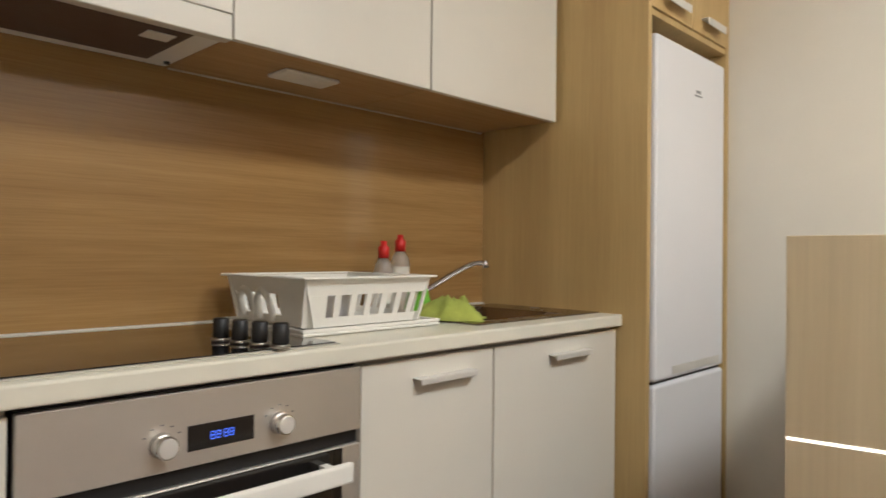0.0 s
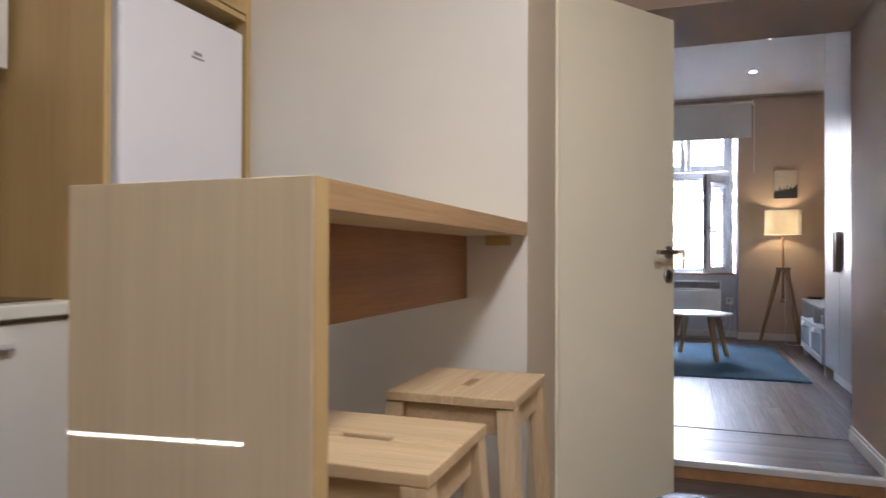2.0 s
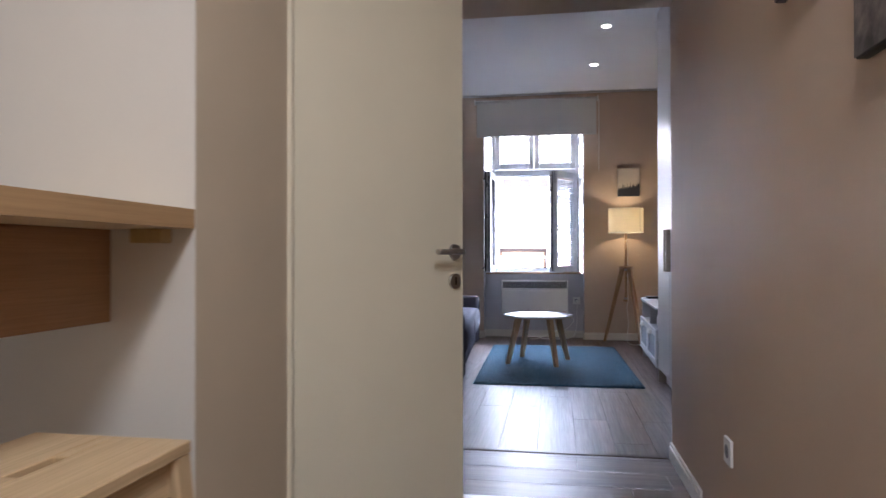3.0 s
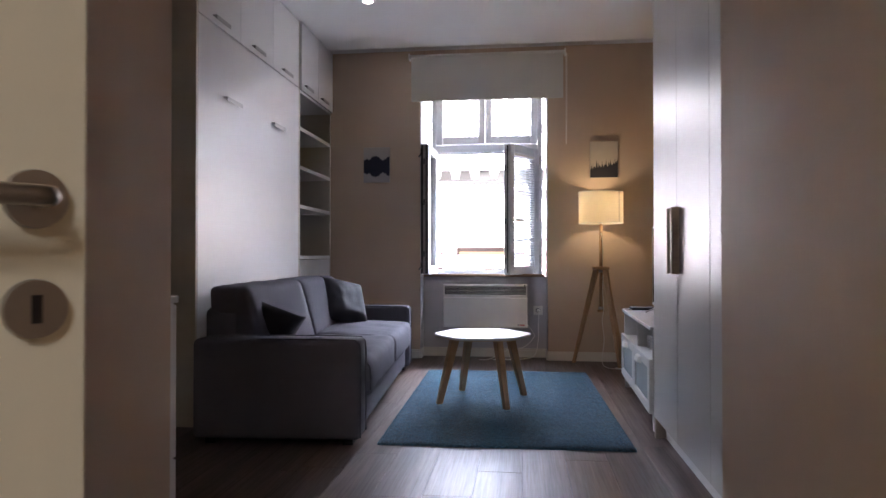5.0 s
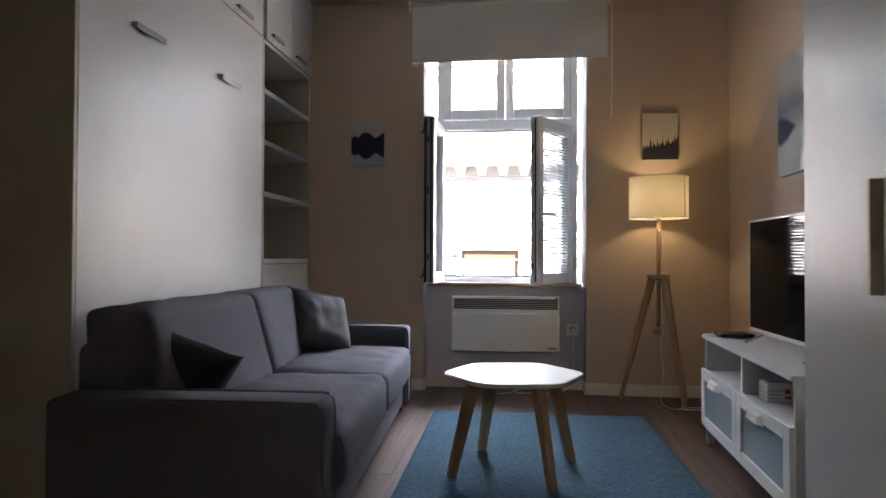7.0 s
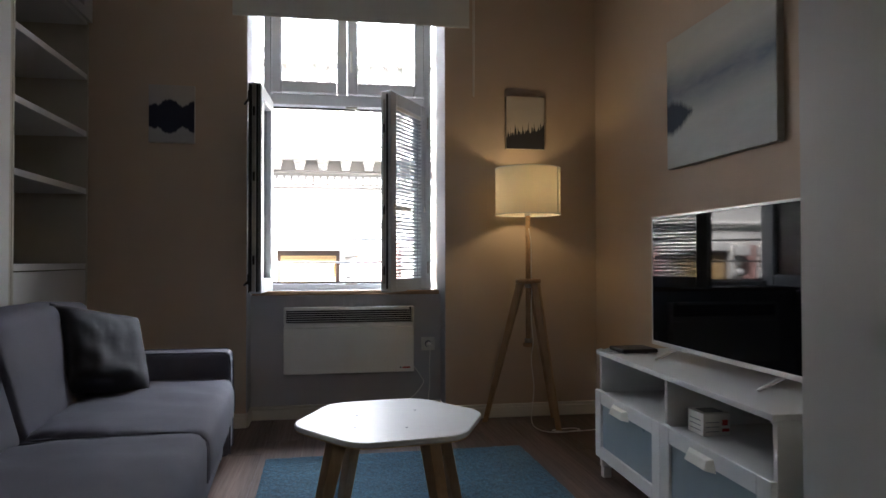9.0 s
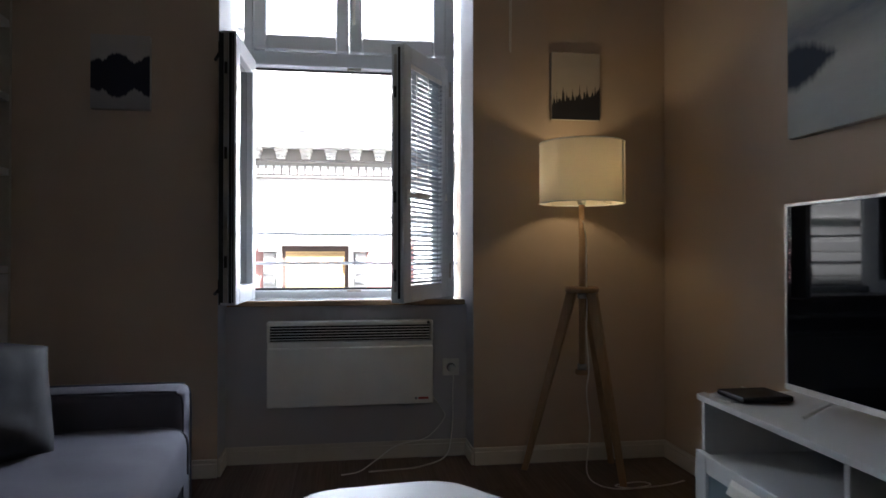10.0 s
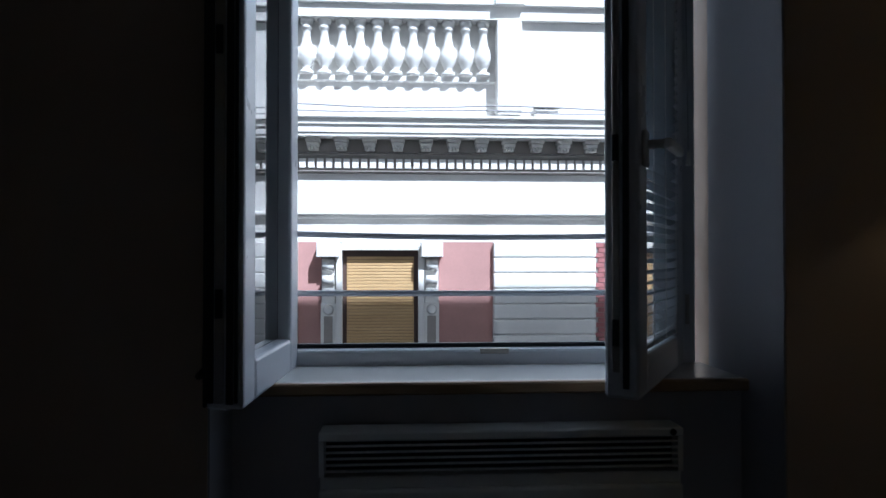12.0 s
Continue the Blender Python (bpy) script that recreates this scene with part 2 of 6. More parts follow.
# Unseen own walls, darkened to bounce less light onto the house opposite.
M_OWNWALL = mottled("grey_own_plaster", (0.34, 0.33, 0.31), 0.9, 0.08, 0.8, 30, 0.2, 0.004)
M_MAUVE = mottled("mauve_facade_paint", (0.46, 0.26, 0.235), 0.85, 0.08, 1.6, 30, 0.25, 0.005)
M_BRICKRED = mottled("glazed_red_brick", (0.36, 0.14, 0.14), 0.6, 0.16, 7, 40, 0.3, 0.004)
M_SHUTTER = wooden("ochre_shutter_slat", (0.66, 0.46, 0.23), (0.55, 0.37, 0.17), "x", 0.5)
M_BROWNFRAME = mottled("brown_shutter_box", (0.09, 0.055, 0.045), 0.5, 0.1, 5, 60, 0.05)
# Glow of an added panel in place of sky; it also lights the sill.
M_HAZE = glowing("glowing_sky_panel", (0.84, 0.92, 1.0), 0.62)
M_ASPHALT = mottled("street_asphalt", (0.05, 0.05, 0.052), 0.9, 0.15, 0.6, 40, 0.4, 0.004)
M_SPOT = glowing("warm_downlight", (1.0, 0.86, 0.68), 1.3)
M_DISPLAY = glowing("blue_clock_display", (0.10, 0.20, 1.0), 0.017)
M_CANVAS_EDGE = mottled("canvas_edge", (0.50, 0.46, 0.40), 0.8, 0.08, 6, 300, 0.2)


def shade_cloth():
    m, nt, p = nodes_of("cream_lampshade_linen")
    co = mapped(nt, (1, 1, 1))
    weave = noise_tex(nt, co, 380, 2)
    p.inputs["Roughness"].default_value = 0.9
    nt.links.new(ramp(nt, weave, [(0.3, (0.72, 0.65, 0.52)), (0.7, (0.80, 0.74, 0.62))]), p.inputs["Base Color"])
    t = nt.nodes.new("ShaderNodeBsdfTranslucent")
    t.inputs["Color"].default_value = (0.84, 0.79, 0.67, 1)
    mix = nt.nodes.new("ShaderNodeMixShader")
    mix.inputs[0].default_value = 0.45
    nt.links.new(p.outputs[0], mix.inputs[1])
    nt.links.new(t.outputs[0], mix.inputs[2])
    nt.links.new(mix.outputs[0], nt.nodes["Material Output"].inputs[0])
    bump_to(nt, p, weave, 0.2, 0.001)
    return m


def rug_pile():
    m, nt, p = nodes_of("blue_wool_pile")
    co = mapped(nt, (1, 1, 1))
    broad, tuft = noise_tex(nt, mapped(nt, (1.2, 4, 1)), 2.6, 6, 0.7), noise_tex(nt, mapped(nt, (0.55, 1, 1)), 170, 4, 0.75)
    fleck = noise_tex(nt, co, 60, 5, 0.8)
    c = ramp(nt, broad, [(0.3, (0.080, 0.225, 0.350)), (0.7, (0.120, 0.310, 0.475))])
    c = blend(nt, 0.95, c, ramp(nt, tuft, [(0.36, (0.18, 0.18, 0.18)), (0.62, (1.0, 1.0, 1.0))]), "MULTIPLY")
    c = blend(nt, 0.85, c, ramp(nt, fleck, [(0.36, (0.30, 0.32, 0.34)), (0.58, (1.0, 1.0, 1.0))]), "MULTIPLY")
    nt.links.new(c, p.inputs["Base Color"])
    p.inputs["Roughness"].default_value, p.inputs["Specular IOR Level"].default_value = 0.95, 0.15
    p.inputs["Sheen Weight"].default_value = 0.2
    bump_to(nt, p, tuft, 1.0, 0.02)
    return m


def painting(name, pale, pale_top, dark, edge, jag, sharp, slope=0.0, mirror=None, centre=None, mist=None, fine=1.0, spikes=0.0, hills=()):
    """A landscape print on a canvas. Heights in metres from the canvas's middle; edge: the tree line, slope: its rise along x,
    mirror: the water line, below which the shape is repeated upside down, centre: (x, width) of a single hill, mist: a blue haze band,
    fine: how rough the line is, spikes: the height of pointed treetops, hills: (x, half width, height) of rounded hills."""
    m, nt, p = nodes_of(name)
    co = mapped(nt, (1, 1, 1))
    sep = nt.nodes.new("ShaderNodeSeparateXYZ")
    nt.links.new(co, sep.inputs[0])
    u, z = sep.outputs[0], sep.outputs[2]

    def op(kind, a, b, clamp=False):
        n = nt.nodes.new("ShaderNodeMath")
        n.operation, n.use_clamp = kind, clamp
        for i, v in enumerate((a, b)):
            if isinstance(v, (int, float)):
                n.inputs[i].default_value = v
            else:
                nt.links.new(v, n.inputs[i])
        return n.outputs[0]
    comb = nt.nodes.new("ShaderNodeCombineXYZ")
    nt.links.new(u, comb.inputs[0])
    n1, n2 = noise_tex(nt, comb.outputs[0], 14, 2), noise_tex(nt, comb.outputs[0], 75, 2, 0.6)
    top = op("ADD", op("ADD", op("MULTIPLY", op("SUBTRACT", n1, 0.5), jag * 1.6), op("MULTIPLY", op("SUBTRACT", n2, 0.5), jag * 3.2 * fine)), op("MULTIPLY", u, slope))
    if spikes:
        warp = op("ADD", u, op("MULTIPLY", n1, 0.16))
        for width, share in ((0.0125, 0.6), (0.0047, 0.25)):
            tooth = op("DIVIDE", op("PINGPONG", warp, width), width)
            top = op("ADD", top, op("MULTIPLY", op("MULTIPLY", op("MULTIPLY", tooth, tooth), spikes * share), op("ADD", op("MULTIPLY", n2, 2.0), -0.4, True)))
    if centre:
        d = op("DIVIDE", op("ABSOLUTE", op("SUBTRACT", u, centre[0]), 0.0), centre[1])
        top = op("SUBTRACT", top, op("MULTIPLY", op("MULTIPLY", d, d), centre[1] * 0.6))
    ridge = None
    for hx, hw, hh in hills:
        d = op("DIVIDE", op("SUBTRACT", u, hx), hw)
        bump_z = op("MULTIPLY", op("SUBTRACT", 1.0, op("MULTIPLY", d, d)), hh)
        ridge = bump_z if ridge is None else op("MAXIMUM", ridge, bump_z)
    if ridge is not None:
        top = op("ADD", top, op("MAXIMUM", ridge, 0.056))
    zz = z
    if mirror is not None:
        zz = op("ADD", op("ABSOLUTE", op("SUBTRACT", z, mirror), 0.0), mirror)
    band = op("DIVIDE", op("SUBTRACT", op("ADD", top, edge), zz), sharp, True)
    grad = op("ADD", op("MULTIPLY", z, 2.2), 0.5, True)
    cloud = noise_tex(nt, mapped(nt, (2, 1, 6)), 2.5, 4)
    c = ramp(nt, grad, [(0.0, pale), (1.0, pale_top)])
    c = blend(nt, 0.5, c, ramp(nt, cloud, [(0.3, (0.82, 0.83, 0.85)), (0.7, (1.0, 1.0, 1.0))]), "MULTIPLY")
    if mist:
        colour, mid, half, tilt = mist
        dist = op("ABSOLUTE", op("SUBTRACT", op("SUBTRACT", z, op("MULTIPLY", u, tilt)), mid), 0.0)
        haze = op("MULTIPLY", op("SUBTRACT", 1.0, op("DIVIDE", dist, half), True), op("ADD", op("MULTIPLY", cloud, 0.9), 0.25, True))
        c = blend(nt, haze, c, colour)
    nt.links.new(blend(nt, band, c, dark), p.inputs["Base Color"])
    p.inputs["Roughness"].default_value = 0.75
    bump_to(nt, p, noise_tex(nt, co, 700, 2), 0.15, 0.0006)
    return m


M_SHADE, M_RUG = shade_cloth(), rug_pile()


# ---- helpers of this scene ----
def bm_box(bm, x0, x1, y0, y1, z0, z1, bevel=0.0, seg=1):
    vs = [bm.verts.new(v) for v in ((x0, y0, z0), (x1, y0, z0), (x1, y1, z0), (x0, y1, z0), (x0, y0, z1), (x1, y0, z1), (x1, y1, z1), (x0, y1, z1))]
    fs = [bm.faces.new([vs[i] for i in q]) for q in ((0, 3, 2, 1), (4, 5, 6, 7), (0, 1, 5, 4), (1, 2, 6, 5), (2, 3, 7, 6), (3, 0, 4, 7))]
    if bevel:
        es = {e for f in fs for e in f.edges}
        bmesh.ops.bevel(bm, geom=list(es), offset=bevel, segments=seg, affect="EDGES", profile=0.5)
    return bm


def bm_tube(bm, a, b, r0, r1=None, n=16, caps=True):
    """A tapered round rod from a to b."""
    r1 = r0 if r1 is None else r1
    a, b = Vector(a), Vector(b)
    q = (b - a).to_track_quat("Z", "Y")
    rings = []
    for c, r in ((a, r0), (b, r1)):
        rings.append([bm.verts.new(c + q @ Vector((r * math.cos(i * math.tau / n), r * math.sin(i * math.tau / n), 0))) for i in range(n)])
    for i in range(n):
        j = (i + 1) % n
        f = bm.faces.new((rings[0][i], rings[0][j], rings[1][j], rings[1][i]))
        f.smooth = True
    if caps:
        bm.faces.new(list(reversed(rings[0])))
        bm.faces.new(rings[1])
    return bm


def bm_lathe(bm, cx, cy, profile, n=20, close=True):
    """A turned shape round the upright axis through (cx, cy); profile: (radius, z) from bottom to top."""
    rings = [[bm.verts.new((cx + r * math.cos(i * math.tau / n), cy + r * math.sin(i * math.tau / n), z)) for i in range(n)] for r, z in profile]
    for a, b in zip(rings, rings[1:]):
        for i in range(n):
            j = (i + 1) % n
            bm.faces.new((a[i], a[j], b[j], b[i])).smooth = True
    if close:
        bm.faces.new(list(reversed(rings[0])))
        bm.faces.new(rings[-1])
    return bm


def bm_path(bm, pts, r, n=8):
    """A round cord or tube through the points."""
    pts = [Vector(p) for p in pts]
    prev = None
    for i, c in enumerate(pts):
        d = (pts[min(i + 1, len(pts) - 1)] - pts[max(i - 1, 0)]).normalized()
        q = d.to_track_quat("Z", "Y")
        ring = [bm.verts.new(c + q @ Vector((r * math.cos(k * math.tau / n), r * math.sin(k * math.tau / n), 0))) for k in range(n)]
        if prev:
            best = min(range(n), key=lambda s: sum((prev[k].co - ring[(k + s) % n].co).length for k in range(0, n, 2)))
            ring = ring[best:] + ring[:best]
            for k in range(n):
                j = (k + 1) % n
                bm.faces.new((prev[k], prev[j], ring[j], ring[k])).smooth = True
        else:
            bm.faces.new(list(reversed(ring)))
        prev = ring
    bm.faces.new(prev)
    return bm


def curve_pts(ctrl, n=10):
    """A smooth line through the control points (Catmull-Rom)."""
    p = [Vector(c) for c in ctrl]
    p = [p[0] * 2 - p[1]] + p + [p[-1] * 2 - p[-2]]
    out = []
    for i in range(1, len(p) - 2):
        for k in range(n):
            t = k / n
            a, b, c, d = p[i - 1], p[i], p[i + 1], p[i + 2]
            out.append(0.5 * ((2 * b) + (c - a) * t + (2 * a - 5 * b + 4 * c - d) * t * t + (3 * b - a - 3 * c + d) * t ** 3))
    return out + [p[-2]]


def mesh_of(name, bm, material):
    me = bpy.data.meshes.new(name)
    bmesh.ops.recalc_face_normals(bm, faces=bm.faces[:])
    bm.to_mesh(me)
    bm.free()
    me.materials.append(material)
    return me


ORIGIN = {}      # things whose parts are given in the world's coordinates


def part(name, bm, material, parent, label=""):
    root = parent
    while root is not None and root.parent is not None:
        root = root.parent
    if root is not None and root.name in ORIGIN:
        bmesh.ops.translate(bm, verts=bm.verts[:], vec=-Vector(ORIGIN[root.name]))
    ob = new(name, mesh_of(name, bm, material))
    ob.parent = parent
    if label:
        ob["label"] = label
    return ob


def box_part(name, parent, material, dims, bevel=0.002, label="", seg=1):
    return part(name, bm_box(bmesh.new(), *dims, bevel, seg), material, parent, label)


def thing(name, where, label, category, group="", kind="", turn=None):
    """An Empty at the thing's base. With turn given its parts are in its own coordinates, otherwise in the world's."""
    ob = new(name)
    ob.empty_display_size = 0.1
    ob.matrix_basis = pose(*where, 0, 0, turn or 0.0)
    if turn is None:
        ORIGIN[ob.name] = where
    return tagged(ob, label, category, group, kind)


def structure(name, material, boxes, label, category, bevel=0.0):
    bm = bmesh.new()
    for b in boxes:
        bm_box(bm, *b, bevel)
    ob = new(name, mesh_of(name, bm, material))
    return tagged(ob, label, category, "", "structure")


def single(name, bm, material, label, category, group="", kind=""):
    return tagged(new(name, mesh_of(name, bm, material)), label, category, group, kind)


# ---- the large structure ----
KF, LF, CEIL = -0.08, 0.0, 2.785          # kitchen floor, living room floor, ceiling
LEFT, RIGHT = 0.285, 1.552                # side walls of the kitchen end and the passage
structure("wall_kitchen_back", M_WALL_WHITE, [(-1.52, -1.372, -1.3, 2.65, KF - 0.1, CEIL)], "plain white painted kitchen wall behind the cabinets", "wall")
structure("wall_kitchen_end", M_WALL_WHITE, [(-1.37, LEFT - 0.0005, 2.526, 2.530, KF - 0.1, CEIL)], "smooth white painted wall beside the fridge housing", "wall")
structure("wall_hall_side", M_WALL, [(-1.37, LEFT - 0.1205, 2.5302, 2.65, KF - 0.1, CEIL), (LEFT - 0.12, LEFT, 3.77, 3.878, KF - 0.1, CEIL),
                                     (LEFT - 0.12, LEFT, 3.0, 3.77, 2.03, CEIL)], "taupe painted wall with a doorway", "wall")
structure("wall_door_side", M_WALL_BEIGE, [(LEFT - 0.12, LEFT, 2.5302, 2.9998, KF - 0.1, CEIL)], "narrow beige wall strip beside the door", "wall")
structure("wall_closet", M_WALL, [(-0.75, -0.65, 2.652, 3.878, KF - 0.1, CEIL)], "plain taupe wall behind the open door", "wall")
structure("wall_right", M_WALL, [(RIGHT, RIGHT + 0.16, -1.3, 4.53, KF - 0.1, CEIL)], "long taupe painted wall with soft sheen", "wall")
structure("wall_partition", M_WALL, [(-1.16, 0.33, 3.88, 4.40, KF - 0.1, CEIL), (RIGHT + 0.162, 2.45, 4.40, 4.53, -0.1, CEIL)], "thick taupe partition wall beside the passage", "wall")
structure("passage_header", M_WALL, [(0.332, RIGHT - 0.002, 3.88, 4.53, 2.13, CEIL - 0.001)], "taupe lintel with a flat soffit over the passage", "wall")
structure("wall_living_left", M_WALL, [(-1.16, -1.0, 4.402, 9.40, -0.1, CEIL)], "taupe painted wall behind the folding bed", "wall")
structure("wall_living_right", M_WALL, [(2.287, 2.45, 4.532, 9.40, -0.1, CEIL)], "taupe painted wall behind the television", "wall")
NL, NR = 0.203, 1.345                     # window niche
structure("wall_window", M_WALL, [(-0.998, NL, 8.93, 9.44, -0.1, CEIL), (NR, 2.285, 8.93, 9.44, -0.1, CEIL),
                                  (NL + 0.001, NR - 0.001, 8.93, 9.44, 2.66, CEIL)],
          "taupe painted window wall with a deep niche", "wall")
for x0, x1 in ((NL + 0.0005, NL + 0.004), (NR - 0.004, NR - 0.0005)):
    structure("niche_lining", M_REVEAL, [(x0, x1, 8.9315, 9.26, 0.0, 2.655)], "window niche lining, greyed to tone down its light", "wall")
structure("wall_niche", M_NICHE, [(NL + 0.001, NR - 0.001, 9.10, 9.44, -0.1, 0.735)], "pale painted parapet wall under the window", "wall")
# The opening only lets the added streak spot through.
structure("wall_kitchen_rear", M_WALL_WHITE, [(-1.37, -0.20, -1.42, -1.302, KF - 0.1, CEIL), (0.40, 1.55, -1.42, -1.302, KF - 0.1, CEIL), (-0.1995, 0.3995, -1.42, -1.302, KF - 0.1, 1.10),
                                             (-0.1995, 0.3995, -1.42, -1.302, 2.00, CEIL)], "plain white wall closing the kitchen", "wall")
structure("ceiling_kitchen", M_CEIL, [(-1.52, 1.712, -1.42, 3.879, CEIL + 0.001, CEIL + 0.12)], "plain white painted kitchen ceiling", "ceiling")
structure("ceiling_living", M_CEIL, [(-1.16, 2.45, 3.881, 8.83, CEIL + 0.001, CEIL + 0.12)], "smooth white suspended ceiling with recessed spots", "ceiling")
structure("ceiling_gap", M_WALL, [(-1.16, 2.45, 8.8305, 8.9295, CEIL + 0.09, CEIL + 0.12)], "dark shadow gap between ceiling and window wall", "ceiling")
structure("ceiling_window", M_CEIL, [(-1.16, 2.45, 8.93, 9.44, CEIL + 0.001, CEIL + 0.12)], "plain ceiling strip over the window wall", "ceiling")

floor_kitchen = structure("floor_kitchen", M_BROWNFRAME, [(-1.52, 1.71, -1.42, 3.879, KF - 0.12, KF - 0.012)], "brown laminate kitchen floor a step lower", "floor")
floor_living = structure("floor_living", M_BROWNFRAME, [(-1.16, 2.45, 3.881, 9.44, -0.12, -0.012)], "brown wood-look laminate floor with satin sheen", "floor")

# skirting boards with a small upper moulding
BASE = [("x", 8.93, -0.64, NL - 0.0, -1, 0.0), ("x", 8.93, NR, 2.287, -1, 0.0), ("x", 9.10, NL, NR, -1, 0.0),
        ("y", NL, 8.93, 9.10, 1, 0.0), ("y", NR, 8.93, 9.10, -1, 0.0), ("y", 2.287, 7.83, 8.93, -1, 0.0),
        ("y", -1.0, 4.60, 6.38, 1, 0.0), ("y", RIGHT, 3.88, 4.53, -1, 0.0), ("y", RIGHT, -1.3, 3.88, -1, KF), ("y", LEFT, 2.53, 2.99, 1, KF)]
for axis, at, a, b, side, z in BASE:
    bm = bmesh.new()
    for depth, z0, z1 in ((0.014, z, z + 0.062), (0.010, z + 0.0622, z + 0.080)):
        d0, d1 = sorted((at + side * 0.0005, at + side * depth))
        bm_box(bm, *((a, b, d0, d1) if axis == "x" else (d0, d1, a, b)), z0, z1, 0.002)
    single("baseboard", bm, M_TRIM, "cream moulded skirting board along the wall", "baseboard", "", "structure")

step = thing("step_edge", (0.94, 3.87, KF), "white aluminium nosing on a low floor step", "step", "", "structure")
box_part("nosing", step, M_ALU, (LEFT + 0.002, RIGHT - 0.016, 3.862, 3.905, 0.001, 0.006), 0.002)
box_part("lip", step, M_ALU, (LEFT + 0.002, RIGHT - 0.016, 3.859, 3.8635, -0.024, 0.0035), 0.001)
box_part("riser", step, M_OAK_Y, (LEFT + 0.002, RIGHT - 0.016, 3.866, 3.879, KF, -0.002), 0.001, "brown laminate riser")
strip = single("floor_joint", bm_box(bmesh.new(), 0.335, RIGHT - 0.016, 4.525, 4.545, 0.0, 0.0035, 0.001), M_BROWNFRAME, "thin dark joint strip in the laminate floor", "floor trim", "", "structure")

# ---- window in the niche ----
window = thing("window_1", (0.785, 9.30, 0.76), "white plastic casement window, both sashes open inward", "window", "", "structure")
WX0, WX1, WY0, WY1 = 0.262, 1.308, 9.26, 9.33
for nm, d in (("frame_left", (WX0, WX0 + 0.045, WY0, WY1, 0.745, 2.60)), ("frame_right", (WX1 - 0.045, WX1, WY0, WY1, 0.745, 2.60)),
              ("frame_bottom", (WX0 + 0.046, WX1 - 0.046, WY0, WY1, 0.745, 0.795)), ("frame_top", (WX0 + 0.046, WX1 - 0.046, WY0, WY1, 2.55, 2.60)),
              ("transom", (WX0 + 0.046, WX1 - 0.046, WY0 - 0.006, WY1, 1.905, 1.975))):
    box_part(nm, window, M_PVC, d, 0.005)
box_part("outer_seal", window, M_SEAL, (WX0 + 0.047, WX1 - 0.047, WY1 - 0.02, WY1 - 0.008, 0.7952, 0.806), 0.001, "black rubber seal")
box_part("top_seal", window, M_SEAL, (WX0 + 0.047, WX1 - 0.047, WY1 - 0.02, WY1 - 0.008, 1.894, 1.9048), 0.001, "black rubber seal")
for z in (0.792, 1.90):
    box_part("latch_plate", window, M_NICKEL, (0.765, 0.835, WY0 - 0.004, WY0 + 0.012, z - 0.006, z + 0.006), 0.001, "dark metal latch plate")
for sx0, sx1 in ((0.309, 0.772), (0.776, 1.261)):
    sash = box_part("fanlight_sash", window, M_PVC, (sx0, sx0 + 0.062, WY0 - 0.018, WY1 - 0.015, 1.98, 2.545), 0.006)
    box_part("stile", sash, M_PVC, (sx1 - 0.062, sx1, WY0 - 0.018, WY1 - 0.015, 1.98, 2.545), 0.006)
    box_part("rail", sash, M_PVC, (sx0 + 0.063, sx1 - 0.063, WY0 - 0.018, WY1 - 0.015, 1.98, 2.055), 0.006)
    box_part("rail", sash, M_PVC, (sx0 + 0.063, sx1 - 0.063, WY0 - 0.018, WY1 - 0.015, 2.47, 2.545), 0.006)
    pane = box_part("pane", sash, M_GLASS, (sx0 + 0.0635, sx1 - 0.0635, 9.283, 9.289, 2.056, 2.469), 0.0)
    pane.visible_shadow = False
bm = bm_box(bmesh.new(), 0.790, 0.806, WY0 - 0.03, WY0 - 0.019, 2.19, 2.25, 0.003)
bm_box(bm, 0.792, 0.804, WY0 - 0.052, WY0 - 0.040, 2.11, 2.235, 0.004)
bm_box(bm, 0.793, 0.803, WY0 - 0.042, WY0 - 0.028, 2.215, 2.23, 0.002)
part("handle", bm, M_WHITEPL, window, "white lever handle")


